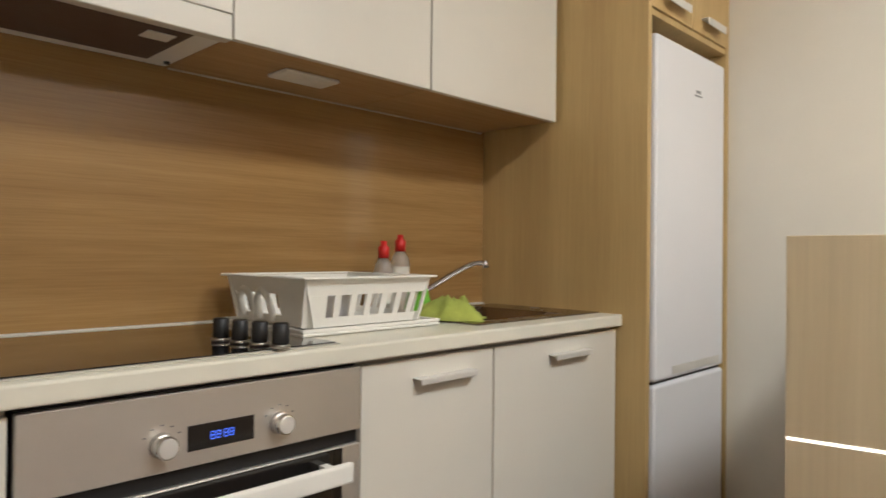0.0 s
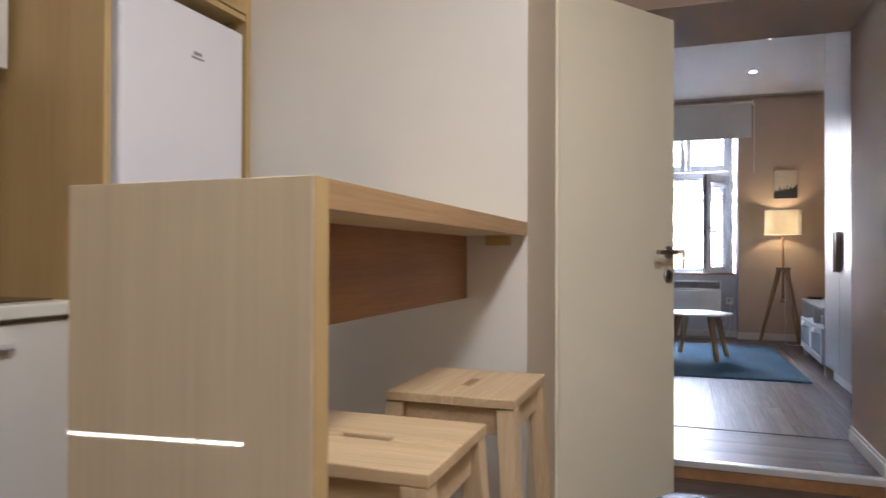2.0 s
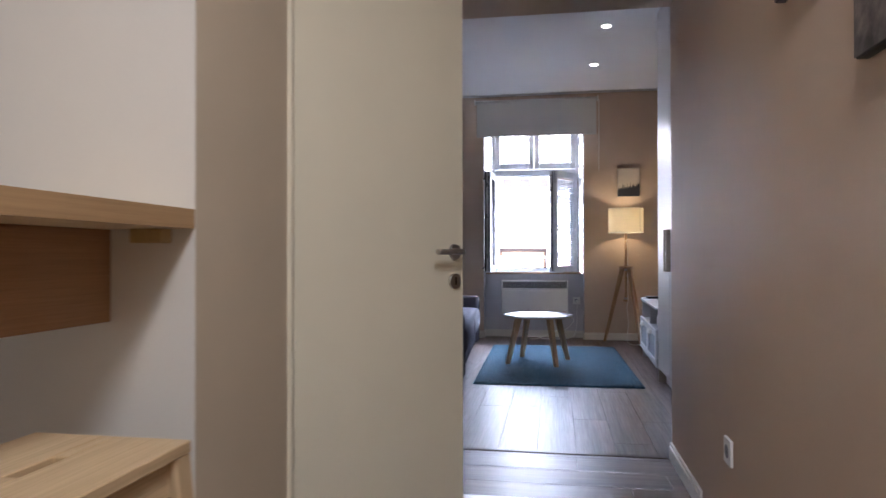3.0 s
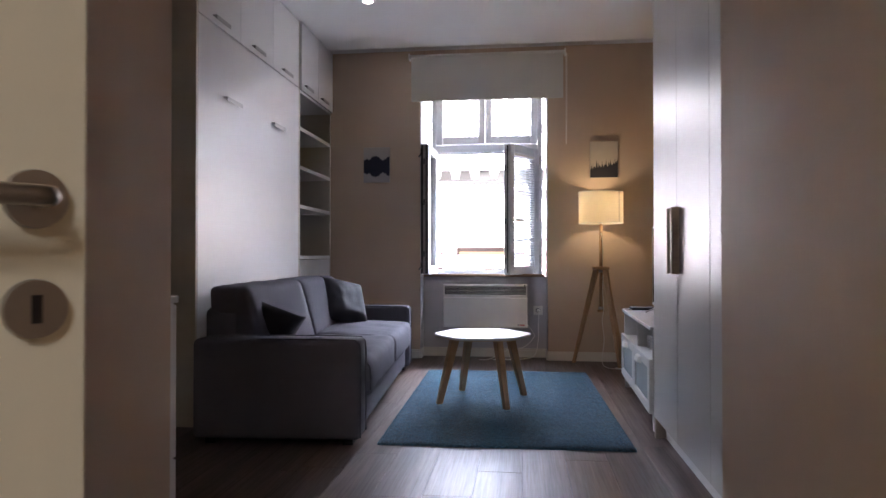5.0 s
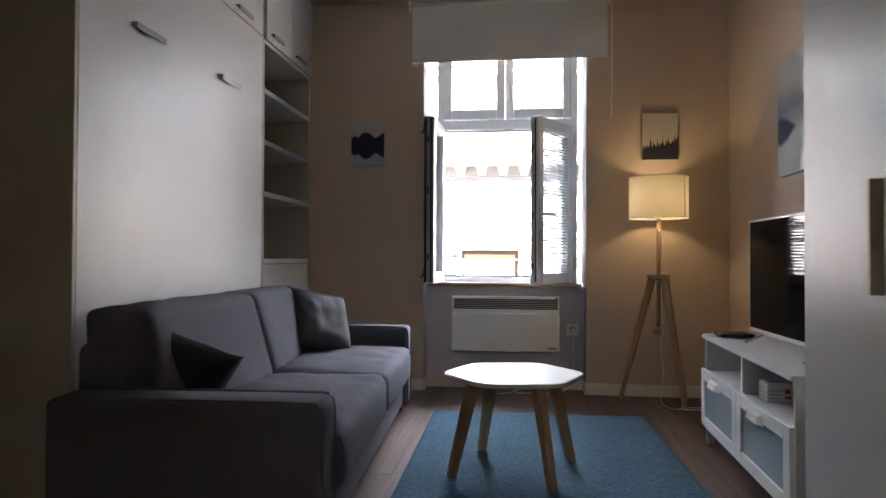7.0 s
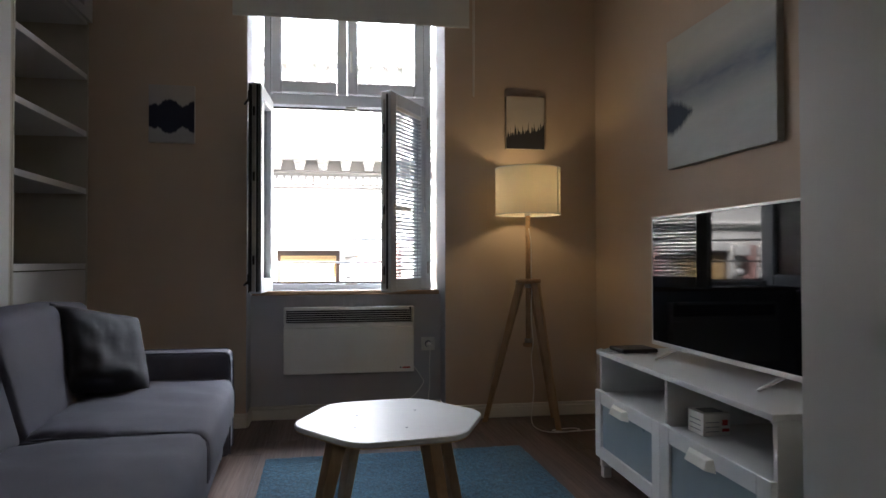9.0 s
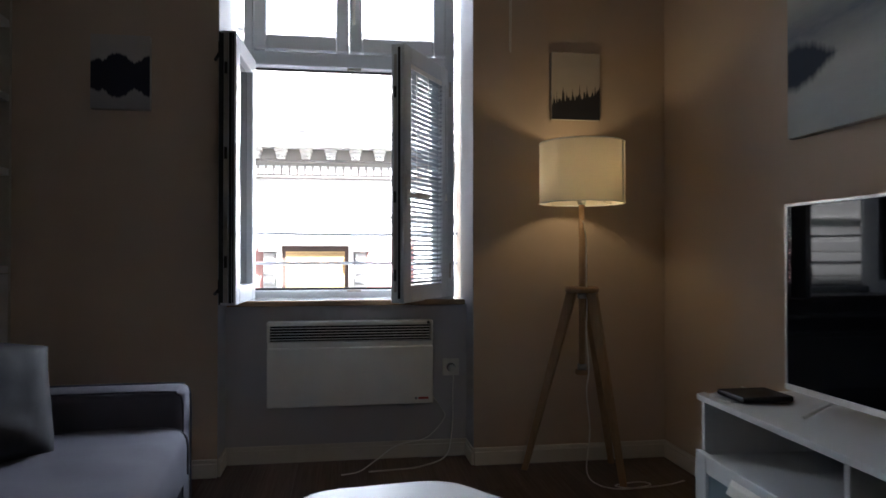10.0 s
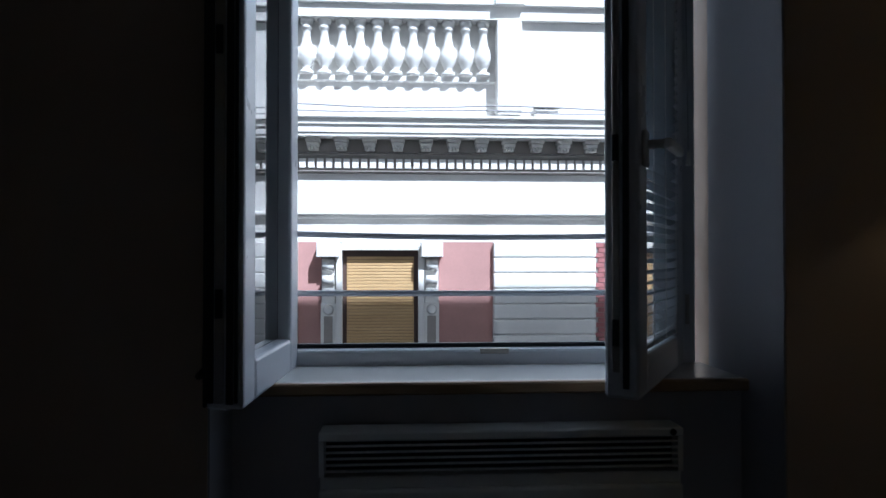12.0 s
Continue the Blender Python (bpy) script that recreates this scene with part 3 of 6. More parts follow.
def open_sash(name, hinge, turn, length, label, blind):
    """An inward-opened sash: local x runs from the hinge to the free edge, the room side faces +y."""
    s = thing(name, (hinge[0], hinge[1], 0.755), label, "window", "", "", turn)
    H, T = 1.165, 0.066
    for nm, d in (("hinge_stile", (0.0, 0.075, -T, 0.0, 0.0, H)), ("free_stile", (length - 0.075, length, -T, 0.0, 0.0, H)),
                  ("bottom_rail", (0.0755, length - 0.0755, -T, 0.0, 0.0, 0.078)), ("top_rail", (0.0755, length - 0.0755, -T, 0.0, H - 0.078, H))):
        box_part(nm, s, M_PVC, d, 0.007, "", 2)
    g = box_part("pane", s, M_GLASS, (0.0758, length - 0.0758, -0.032, -0.026, 0.079, H - 0.079), 0.0)
    g.visible_shadow = False
    box_part("gasket", s, M_SEAL, (length + 0.0003, length + 0.004, -0.030, -0.018, 0.02, H - 0.02), 0.001, "black rubber gasket")
    box_part("espagnolette", s, M_NICKEL, (length + 0.0003, length + 0.003, -0.050, -0.036, 0.05, H - 0.05), 0.001, "grey metal lock strip")
    for z in (0.10, 0.45, 0.92):
        box_part("lock_cam", s, M_BLACK, (length + 0.003, length + 0.008, -0.049, -0.037, z, z + 0.05), 0.001)
    for z in (0.10, H - 0.14):
        bm = bm_tube(bmesh.new(), (-0.008, 0.006, z), (-0.008, 0.006, z + 0.075), 0.008, n=10)
        part("hinge", bm, M_BLACK if not blind else M_NICKEL, s)
    if blind:
        box_part("head_rail", s, M_WHITEPL, (0.078, length - 0.078, -0.017, 0.0005, H - 0.100, H - 0.079), 0.002)
        box_part("bottom_bar", s, M_SLAT, (0.080, length - 0.080, -0.014, -0.002, 0.085, 0.094), 0.002)
        n = 44
        sl = bmesh.new()
        bm_box(sl, 0.0765, length - 0.0765, -0.0105, 0.0105, -0.0005, 0.0005)
        bmesh.ops.rotate(sl, verts=sl.verts[:], cent=(0, 0, 0), matrix=Matrix.Rotation(radians(26), 3, "X"))
        me = mesh_of("slat", sl, M_SLAT)
        for i in range(n):
            o = new("slat", me)
            o.parent = s
            o.matrix_basis = pose(0, -0.008, 0.105 + i * (H - 0.215) / (n - 1))
        for x in (0.12, length / 2, length - 0.12):
            part("ladder_cord", bm_tube(bmesh.new(), (x, 0.0035, 0.09), (x, 0.0035, H - 0.1), 0.0009, n=5), M_WHITEPL, s)
        part("pull_cord", bm_tube(bmesh.new(), (0.085, 0.026, 0.52), (0.085, 0.020, H - 0.1), 0.0011, n=5), M_SLAT, s)
        part("cord_tassel", bm_lathe(bmesh.new(), 0.085, 0.026, [(0.002, 0.52), (0.006, 0.49), (0.006, 0.485)], 10), M_WHITEPL, s)
        hx = length - 0.037
        bm = bm_box(bmesh.new(), hx - 0.014, hx + 0.014, 0.0005, 0.010, 0.44, 0.51, 0.003)
        bm_tube(bm, (hx, 0.01, 0.482), (hx, 0.045, 0.482), 0.009, n=10)
        bm_box(bm, hx - 0.125, hx + 0.010, 0.040, 0.055, 0.472, 0.492, 0.005, 2)
        part("lever_handle", bm, M_WHITEPL, s)
    return s


open_sash("casement_window", (1.277, 9.262), 180 + 57.5, 0.490, "open white window sash carrying a grey venetian blind", True)
left_sash = thing("casement_window", (0.322, 9.258, 0.757), "open white window sash with clear glass pane", "window", "", "", -93.0)
H, L = 1.165, 0.447
for nm, d in (("hinge_stile", (0.0, 0.075, -0.066, 0.0, 0.0, H)), ("free_stile", (L - 0.075, L, -0.066, 0.0, 0.0, H)),
              ("bottom_rail", (0.0755, L - 0.0755, -0.066, 0.0, 0.0, 0.078)), ("top_rail", (0.0755, L - 0.0755, -0.066, 0.0, H - 0.078, H))):
    box_part(nm, left_sash, M_PVC, d, 0.007, "", 2)
g = box_part("pane", left_sash, M_GLASS, (0.0758, L - 0.0758, -0.036, -0.030, 0.079, H - 0.079), 0.0)
g.visible_shadow = False
box_part("gasket", left_sash, M_SEAL, (L + 0.0003, L + 0.005, -0.030, -0.018, 0.01, H - 0.01), 0.001, "black rubber gasket")
for y0, y1, m, nm in ((-0.066, -0.052, M_SEAL, "outer_seal"), (-0.050, -0.034, M_NICKEL, "lock_strip"), (-0.016, -0.010, M_SEAL, "inner_seal")):
    box_part(nm, left_sash, m, (L + 0.0003, L + 0.004, y0, y1, 0.012, H - 0.012), 0.0008)
for z in (0.16, 0.62, 0.98):
    box_part("lock_cam", left_sash, M_BLACK, (L + 0.0042, L + 0.010, -0.048, -0.036, z, z + 0.05), 0.001)
# Black sheet over the sash's wall side: its shade, put in as colour.
box_part("shade_sheet", left_sash, M_SEAL, (0.02, L - 0.001, -0.072, -0.0665, 0.004, H - 0.004), 0.001, "black sheet standing in for the sash's shaded side")
for z in (0.05, H - 0.10):
    bm = bm_tube(bmesh.new(), (L - 0.03, -0.072, z + 0.02), (L - 0.075, -0.105, z - 0.005), 0.007, n=8)
    bm_box(bm, L - 0.05, L - 0.02, -0.080, -0.070, z, z + 0.06, 0.002)
    part("catch", bm, M_BLACK, left_sash, "small black catch")

sill = thing("window_sill", (0.77, 9.15, 0.735), "cream window sill with a worn oak front edge", "window sill", "", "structure")
box_part("sill_top", sill, M_SILLTOP, (NL + 0.02, NR - 0.025, 9.046, 9.259, 0.737, 0.760), 0.003)
box_part("sill_edge", sill, M_SILL, (NL + 0.02, NR - 0.025, 9.022, 9.045, 0.735, 0.7605), 0.004, "oak edge strip")

rails = thing("window_guard", (0.785, 9.39, 0.92), "two pale metal guard rails outside the window", "railing")
for nm, z, sag in (("rail_upper", 1.083, 0.012), ("rail_lower", 0.925, 0.002)):
    part("rail", bm_path(bmesh.new(), [(NL - 0.05 + i * 0.13, 9.385, z + 0.004 - sag * math.sin(i / 10 * math.pi)) for i in range(11)], 0.0078, 10), M_PVC, rails)

# ---- roller blind over the window ----
blind = thing("roller_blind", (0.805, 8.89, 2.31), "cream roller blind, rolled halfway up", "blind")
part("tube", bm_tube(bmesh.new(), (0.110, 8.885, 2.715), (1.498, 8.885, 2.715), 0.020), M_BLINDCLOTH, blind)
box_part("cloth", blind, M_BLINDCLOTH, (0.132, 1.478, 8.868, 8.8695, 2.315, 2.725), 0.0)
box_part("hem_bar", blind, M_BLINDCLOTH, (0.132, 1.478, 8.865, 8.873, 2.308, 2.330), 0.003)
for x in (0.104, 1.490):
    box_part("bracket", blind, M_WHITEPL, (x, x + 0.012, 8.862, 8.928, 2.69, 2.745), 0.003)
bm = bm_path(bmesh.new(), [(1.502, 8.872, 2.71), (1.502, 8.870, 2.3), (1.500, 8.868, 1.91), (1.506, 8.868, 1.90), (1.510, 8.870, 2.3), (1.510, 8.872, 2.70)], 0.0022, 6)
part("chain", bm, M_WHITEPL, blind)

# ---- convector heater, socket and cord under the window ----
heater = thing("convector_heater", (0.784, 9.06, 0.272), "white electric convector heater with a slotted top grille", "heater")
HX0, HX1, HY = 0.403, 1.165, 9.004
box_part("body", heater, M_WHITEPL, (HX0, HX1, HY, 9.075, 0.274, 0.545), 0.006, "", 2)
box_part("shoulder", heater, M_WHITEPL, (HX0 + 0.002, HX1 - 0.002, HY + 0.010, 9.075, 0.5455, 0.572), 0.002)
# Black sheet puts the heater's inner shade behind the slats as colour.
box_part("grille_back", heater, M_BLACK, (HX0 + 0.012, HX1 - 0.012, HY + 0.032, 9.074, 0.5725, 0.645), 0.001, "black sheet for the shade behind the grille")
box_part("top_cover", heater, M_WHITEPL, (HX0, HX1, HY, 9.075, 0.6455, 0.664), 0.003)
for x in (HX0, HX1 - 0.011):
    box_part("side_cheek", heater, M_WHITEPL, (x, x + 0.011, HY + 0.003, 9.075, 0.5722, 0.6452), 0.001)
for i in range(5):
    box_part("grille_slat", heater, M_WHITEPL, (HX0 + 0.0115, HX1 - 0.0115, HY + 0.003, HY + 0.010, 0.5825 + i * 0.0128, 0.5855 + i * 0.0128), 0.0)
box_part("badge", heater, M_REDPRINT, (1.095, 1.142, HY - 0.0012, HY - 0.0002, 0.297, 0.306), 0.0, "small red badge")
part("badge_ring", bm_tube(bmesh.new(), (1.084, HY - 0.0012, 0.3015), (1.084, HY - 0.0002, 0.3015), 0.006), M_GREYPRINT, heater, "small grey badge")
part("thermostat", bm_tube(bmesh.new(), (1.142, HY - 0.002, 0.655), (1.142, HY + 0.002, 0.655), 0.007), M_BLACK, heater)
for x in (0.55, 1.02):
    box_part("wall_bracket", heater, M_WHITEPL, (x, x + 0.05, 9.0752, 9.0995, 0.34, 0.50), 0.001)


def socket(name, where, facing, label):
    """A square white wall socket; its face looks along -y in its own coordinates."""
    s = thing(name, where, label, "socket", "", "", facing)
    box_part("plate", s, M_WHITEPL, (-0.041, 0.041, -0.010, 0.0, -0.041, 0.041), 0.003, "", 2)
    bm = bmesh.new()
    bm_tube(bm, (0, -0.0115, 0), (0, -0.0102, 0), 0.021, n=24)
    part("insert", bm, M_GREYPRINT, s, "round dark insert")
    for x in (-0.0095, 0.0095):
        part("pin_hole", bm_tube(bmesh.new(), (x, -0.0122, 0), (x, -0.0117, 0), 0.003, n=10), M_BLACK, s, "dark pin hole")
    return s


sk = socket("wall_socket", (1.262, 9.0995, 0.428), 0.0, "white wall socket with a plug beside the heater")
plug = thing("plug", (1.265, 9.075, 0.425), "white power plug in the socket", "plug")
part("body", bm_tube(bmesh.new(), (1.265, 9.086, 0.425), (1.270, 9.055, 0.415), 0.017, 0.012), M_WHITEPL, plug)
single("heater_cord", bm_path(bmesh.new(), curve_pts([(1.270, 9.050, 0.41), (1.262, 9.035, 0.30), (1.262, 9.045, 0.16), (1.225, 9.00, 0.03), (1.10, 8.93, 0.006), (0.98, 8.90, 0.006), (0.86, 8.88, 0.008)]), 0.0035),
       M_WHITEPL, "white heater cord hanging from the socket", "cable")
single("power_cord", bm_path(bmesh.new(), curve_pts([(1.168, 9.05, 0.30), (1.21, 9.055, 0.24), (1.225, 9.06, 0.19), (1.14, 9.06, 0.10), (1.00, 9.04, 0.075), (0.90, 8.98, 0.03), (0.82, 8.90, 0.006), (0.74, 8.86, 0.006)]), 0.0030),
       M_WHITEPL, "thin white cord drooping behind the heater", "cable")
socket("wall_socket", (RIGHT - 0.0005, 3.485, 0.341), -90.0, "white wall socket low on the passage wall")


# ---- pictures ----
def canvas(name, where, facing, w, h, thick, material, label, edge=None):
    c = thing(name, where, label, "picture", "", "", facing)
    box_part("stretcher", c, edge or M_CANVAS_EDGE, (-w / 2, w / 2, -thick, 0.0, -h / 2, h / 2), 0.003)
    box_part("print", c, material, (-w / 2 + 0.002, w / 2 - 0.002, -thick - 0.0015, -thick - 0.0003, -h / 2 + 0.002, h / 2 - 0.002), 0.0)
    return c


P_LAKE = painting("lake_mirror_print", (0.40, 0.38, 0.40), (0.52, 0.47, 0.41), (0.018, 0.019, 0.040), -0.015, 0.040, 0.010, 0.0, -0.015, fine=0.30,
                  hills=((-0.095, 0.120, 0.072), (-0.010, 0.100, 0.100), (0.125, 0.120, 0.084)))
P_FOREST = painting("misty_forest_print", (0.52, 0.45, 0.38), (0.62, 0.55, 0.46), (0.020, 0.020, 0.028), -0.060, 0.045, 0.008, 0.22, fine=0.2, spikes=0.125)
P_RIDGE = painting("blue_lake_print", (0.50, 0.52, 0.50), (0.58, 0.56, 0.48), (0.035, 0.050, 0.080), 0.020, 0.030, 0.030, 0.0, -0.070, (-0.38, 0.34), ((0.06, 0.10, 0.165), 0.040, 0.140, 0.02), fine=0.5)
P_BRANCH = mottled("dark_branches_print", (0.16, 0.13, 0.11), 0.8, 0.75, 16, 60, 0.1)
canvas("canvas_picture", (-0.195, 8.9295, 1.752), 0.0, 0.243, 0.320, 0.022, P_LAKE, "small canvas of a dark lake reflection")
canvas("canvas_picture", (1.831, 8.9295, 1.766), 0.0, 0.240, 0.318, 0.022, P_FOREST, "small canvas of misty pine trees above the lamp")
canvas("canvas_picture", (2.2865, 7.590, 1.672), -90.0, 0.790, 0.610, 0.030, P_RIDGE, "large canvas of a misty blue mountain lake")
canvas("canvas_picture", (RIGHT - 0.0005, 2.815, 1.705), -90.0, 0.28, 0.30, 0.025, P_BRANCH, "small dark canvas of branches on the passage wall", M_BLACK)
canvas("canvas_picture", (RIGHT - 0.0005, 2.395, 1.450), -90.0, 0.28, 0.30, 0.025, P_BRANCH, "small dark canvas hung beside the kitchen bar", M_BLACK)


# ---- floor lamp ----
fl = thing("floor_lamp", (1.775, 8.68, 0.0), "wooden tripod floor lamp with a lit cream drum shade", "lamp")
LX, LY = 1.775, 8.68
bm = bmesh.new()
bm_lathe(bm, LX, LY, [(0.183, 1.195), (0.183, 1.458)], 48, False)
bm_lathe(bm, LX, LY, [(0.1815, 1.458), (0.1815, 1.195)], 48, False)
shade = part("shade", bm, M_SHADE, fl)
for z in (1.197, 1.456):
    bm = bm_path(bmesh.new(), [(LX + 0.1822 * math.cos(a * math.tau / 40), LY + 0.1822 * math.sin(a * math.tau / 40), z) for a in range(41)], 0.0032, 6)
    part("rim", bm, M_BLINDCLOTH, shade, "cream hem band")
box_part("seam", shade, M_BLINDCLOTH, (LX + 0.130, LX + 0.136, LY - 0.1322, LY - 0.1262, 1.20, 1.455), 0.0, "stitched seam")
for k in range(3):
    a = k * math.tau / 3 + 0.4
    part("spoke", bm_tube(bmesh.new(), (LX, LY, 1.235), (LX + 0.181 * math.cos(a), LY + 0.181 * math.sin(a), 1.20), 0.002, n=6), M_WHITEPL, shade)
part("bulb_socket", bm_lathe(bmesh.new(), LX, LY, [(0.016, 1.19), (0.019, 1.20), (0.019, 1.255), (0.015, 1.262)]), M_WHITEPL, fl)
part("pole", bm_lathe(bmesh.new(), LX, LY, [(0.0135, 0.475), (0.0135, 1.19)], 16), M_ASH, fl)
part("disc", bm_lathe(bmesh.new(), LX, LY, [(0.066, 0.808), (0.072, 0.812), (0.072, 0.830), (0.068, 0.834)], 32), M_ASH, fl)
part("lower_disc", bm_lathe(bmesh.new(), LX, LY, [(0.026, 0.452), (0.030, 0.456), (0.030, 0.468), (0.026, 0.472)], 24), M_ASH, fl)
part("collar", bm_lathe(bmesh.new(), LX, LY, [(0.019, 0.782), (0.019, 0.807)]), M_NICKEL, fl)
part("adjuster_ring", bm_lathe(bmesh.new(), LX, LY, [(0.020, 0.473), (0.020, 0.498)]), M_NICKEL, fl)
for fx, fy in ((1.560, 8.835), (1.912, 8.560), (1.985, 8.865)):
    d = Vector((fx - LX, fy - LY, 0)).normalized()
    top, foot = Vector((LX, LY, 0.806)) + d * 0.045, Vector((fx, fy, 0.0))
    bm = bmesh.new()
    q = (top - foot).to_track_quat("Z", "Y")
    side = Vector((-d.y, d.x, 0))
    vs = []
    for c, w, t in ((foot, 0.011, 0.013), (top, 0.016, 0.022)):
        vs.append([bm.verts.new(c + side * a * w + d * b * t) for a, b in ((-1, -1), (1, -1), (1, 1), (-1, 1))])
    for i in range(4):
        j = (i + 1) % 4
        bm.faces.new((vs[0][i], vs[0][j], vs[1][j], vs[1][i]))
    bm.faces.new(vs[0][::-1])
    bm.faces.new(vs[1])
    bmesh.ops.bevel(bm, geom=bm.edges[:], offset=0.002, segments=1, affect="EDGES")
    part("leg", bm, M_ASH, fl)
part("lamp_cord", bm_path(bmesh.new(), curve_pts([(LX, LY - 0.016, 1.12), (LX + 0.012, LY - 0.020, 1.03), (LX + 0.014, LY - 0.018, 0.86), (LX + 0.016, LY - 0.02, 0.80), (LX + 0.012, LY - 0.022, 0.62), (LX + 0.018, LY - 0.034, 0.48),
     (LX + 0.005, LY - 0.04, 0.38), (LX + 0.020, LY - 0.04, 0.22), (LX + 0.002, LY - 0.05, 0.05), (LX + 0.035, LY - 0.10, 0.005), (LX + 0.12, LY - 0.16, 0.004), (LX + 0.25, LY - 0.13, 0.004),
     (LX + 0.22, LY - 0.09, 0.005), (LX + 0.10, LY - 0.12, 0.006), (LX + 0.16, LY - 0.17, 0.009), (LX + 0.32, LY - 0.14, 0.004), (LX + 0.42, LY - 0.10, 0.004)]), 0.0028, 7), M_WHITEPL, fl, "thin white lamp cord")

# ---- ceiling spots ----
for sx, sy in ((1.425, 6.690), (1.392, 7.777), (0.0, 7.722)):
    sp = thing("ceiling_spot", (sx, sy, CEIL), "small round recessed ceiling spot, switched on", "ceiling light", "recessed ceiling spots")
    part("ring", bm_lathe(bmesh.new(), sx, sy, [(0.030, CEIL + 0.0005), (0.043, CEIL - 0.001), (0.045, CEIL - 0.004), (0.041, CEIL - 0.006), (0.034, CEIL - 0.005)], 28, False), M_WHITEPL, sp)
    part("lens", bm_lathe(bmesh.new(), sx, sy, [(0.033, CEIL - 0.0045), (0.0335, CEIL - 0.0015)], 28), M_SPOT, sp, "glowing warm white lens")

# ---- folding bed cabinet and shelf unit ----
BX = -0.63
bed = thing("folding_bed_cabinet", (-0.81, 7.22, 0.0), "tall white folding bed cabinet with upper doors", "cabinet")
box_part("side_panel", bed, M_CARCASS, (-0.998, BX - 0.001, 6.385, 6.403, 0.0, CEIL - 0.002), 0.001, "greige side panel")
box_part("side_panel", bed, M_CARCASS, (-0.998, BX - 0.001, 8.042, 8.058, 0.0, CEIL - 0.002), 0.001)
box_part("carcass", bed, M_CARCASS, (-0.998, BX - 0.022, 6.404, 8.041, 0.02, CEIL - 0.003), 0.0)
box_part("bed_front", bed, M_BEDFRONT, (BX - 0.020, BX, 6.405, 8.040, 0.06, 2.246), 0.0015, "large satin white bed front")
cuts = [6.405, 6.952, 7.496, 8.040]


def bar_handle(parent, x, y0, y1, z, material=M_PULL):
    """A slim folded metal pull that sticks out towards +x."""
    bm = bm_box(bmesh.new(), x, x + 0.028, y0, y1, z - 0.003, z + 0.0015, 0.0006)
    bm_box(bm, x + 0.0250, x + 0.028, y0, y1, z - 0.024, z - 0.0015, 0.0006)
    return part("handle", bm, material, parent, "slim brushed metal pull")


for a, b in zip(cuts, cuts[1:]):
    dr = box_part("upper_door", bed, M_BEDFRONT, (BX - 0.020, BX, a + 0.0015, b - 0.0015, 2.252, CEIL - 0.006), 0.0015)
    bar_handle(dr, BX + 0.0005, a + 0.165, a + 0.345, 2.292)
for y in (6.71, 7.465):
    bar_handle(bed, BX + 0.0005, y, y + 0.215, 1.858)

shelf = thing("shelf_unit", (-0.81, 8.49, 0.0), "tall white open shelf unit with closed ends, shelves empty", "shelf")
SY0, SY1 = 8.060, 8.926
box_part("side_board", shelf, M_CARCASS, (-0.998, BX, SY0, SY0 + 0.018, 0.0, CEIL - 0.002), 0.001)
box_part("side_board", shelf, M_CARCASS, (-0.998, BX, SY1 - 0.018, SY1, 0.0, CEIL - 0.002), 0.001)
box_part("back_board", shelf, M_CARCASS, (-0.997, -0.989, SY0 + 0.019, SY1 - 0.019, 0.0, CEIL - 0.002), 0.0)
for z in (0.900, 1.305, 1.615, 1.925, 2.225):
    box_part("shelf_board", shelf, M_LACQUER, (-0.988, BX - 0.002, SY0 + 0.0185, SY1 - 0.0185, z - 0.004, z + 0.026), 0.001)
box_part("lower_front", shelf, M_BEDFRONT, (BX - 0.022, BX - 0.002, SY0 + 0.019, SY1 - 0.019, 0.06, 0.892), 0.0015)
mid = (SY0 + SY1) / 2
for a, b in ((SY0 + 0.001, mid - 0.001), (mid + 0.001, SY1 - 0.001)):
    dr = box_part("upper_door", shelf, M_BEDFRONT, (BX + 0.0005, BX + 0.018, a, b, 2.238, CEIL - 0.006), 0.0015)
    bar_handle(dr, BX + 0.0185, (a + b) / 2 - 0.160, (a + b) / 2 + 0.010, 2.286)

# ---- wardrobe ----
WF, W0, W1 = 1.780, 4.955, 6.472
ward = thing("wardrobe", (2.02, 5.64, 0.0), "tall glossy white wardrobe with three plain doors", "wardrobe")
box_part("carcass", ward, M_CARCASS, (WF + 0.022, 2.284, W0 + 0.001, W1 - 0.019, 0.105, CEIL - 0.004), 0.0)
box_part("end_panel", ward, M_CARCASS, (WF + 0.002, 2.285, W1 - 0.018, W1, 0.0, CEIL - 0.003), 0.001, "greige end panel")
box_part("plinth", ward, M_LACQUER, (WF + 0.055, WF + 0.075, W0 + 0.001, W1 - 0.019, 0.0, 0.104), 0.001)
box_part("filler", ward, M_LACQUER, (WF + 0.004, WF + 0.022, 4.533, W0 - 0.001, 0.0, CEIL - 0.003), 0.001)
for i in range(3):
    b = W1 - 0.002 - i * 0.5045
    dr = box_part("door", ward, M_WARDROBE, (WF, WF + 0.020, b - 0.5025, b, 0.105, CEIL - 0.008), 0.0018)
    hy = (b - 0.5025 + 0.045) if i == 0 else (b - 0.040)
    if i < 2:
        bm = bm_box(bmesh.new(), WF - 0.032, WF - 0.0002, hy - 0.003, hy + 0.003, 0.842, 1.129, 0.001)
        bm_box(bm, WF - 0.032, WF - 0.028, hy + 0.0032, hy + 0.016, 0.842, 1.129, 0.001)
        part("handle", bm, M_BRONZE, dr, "long flat bronze-grey handle")

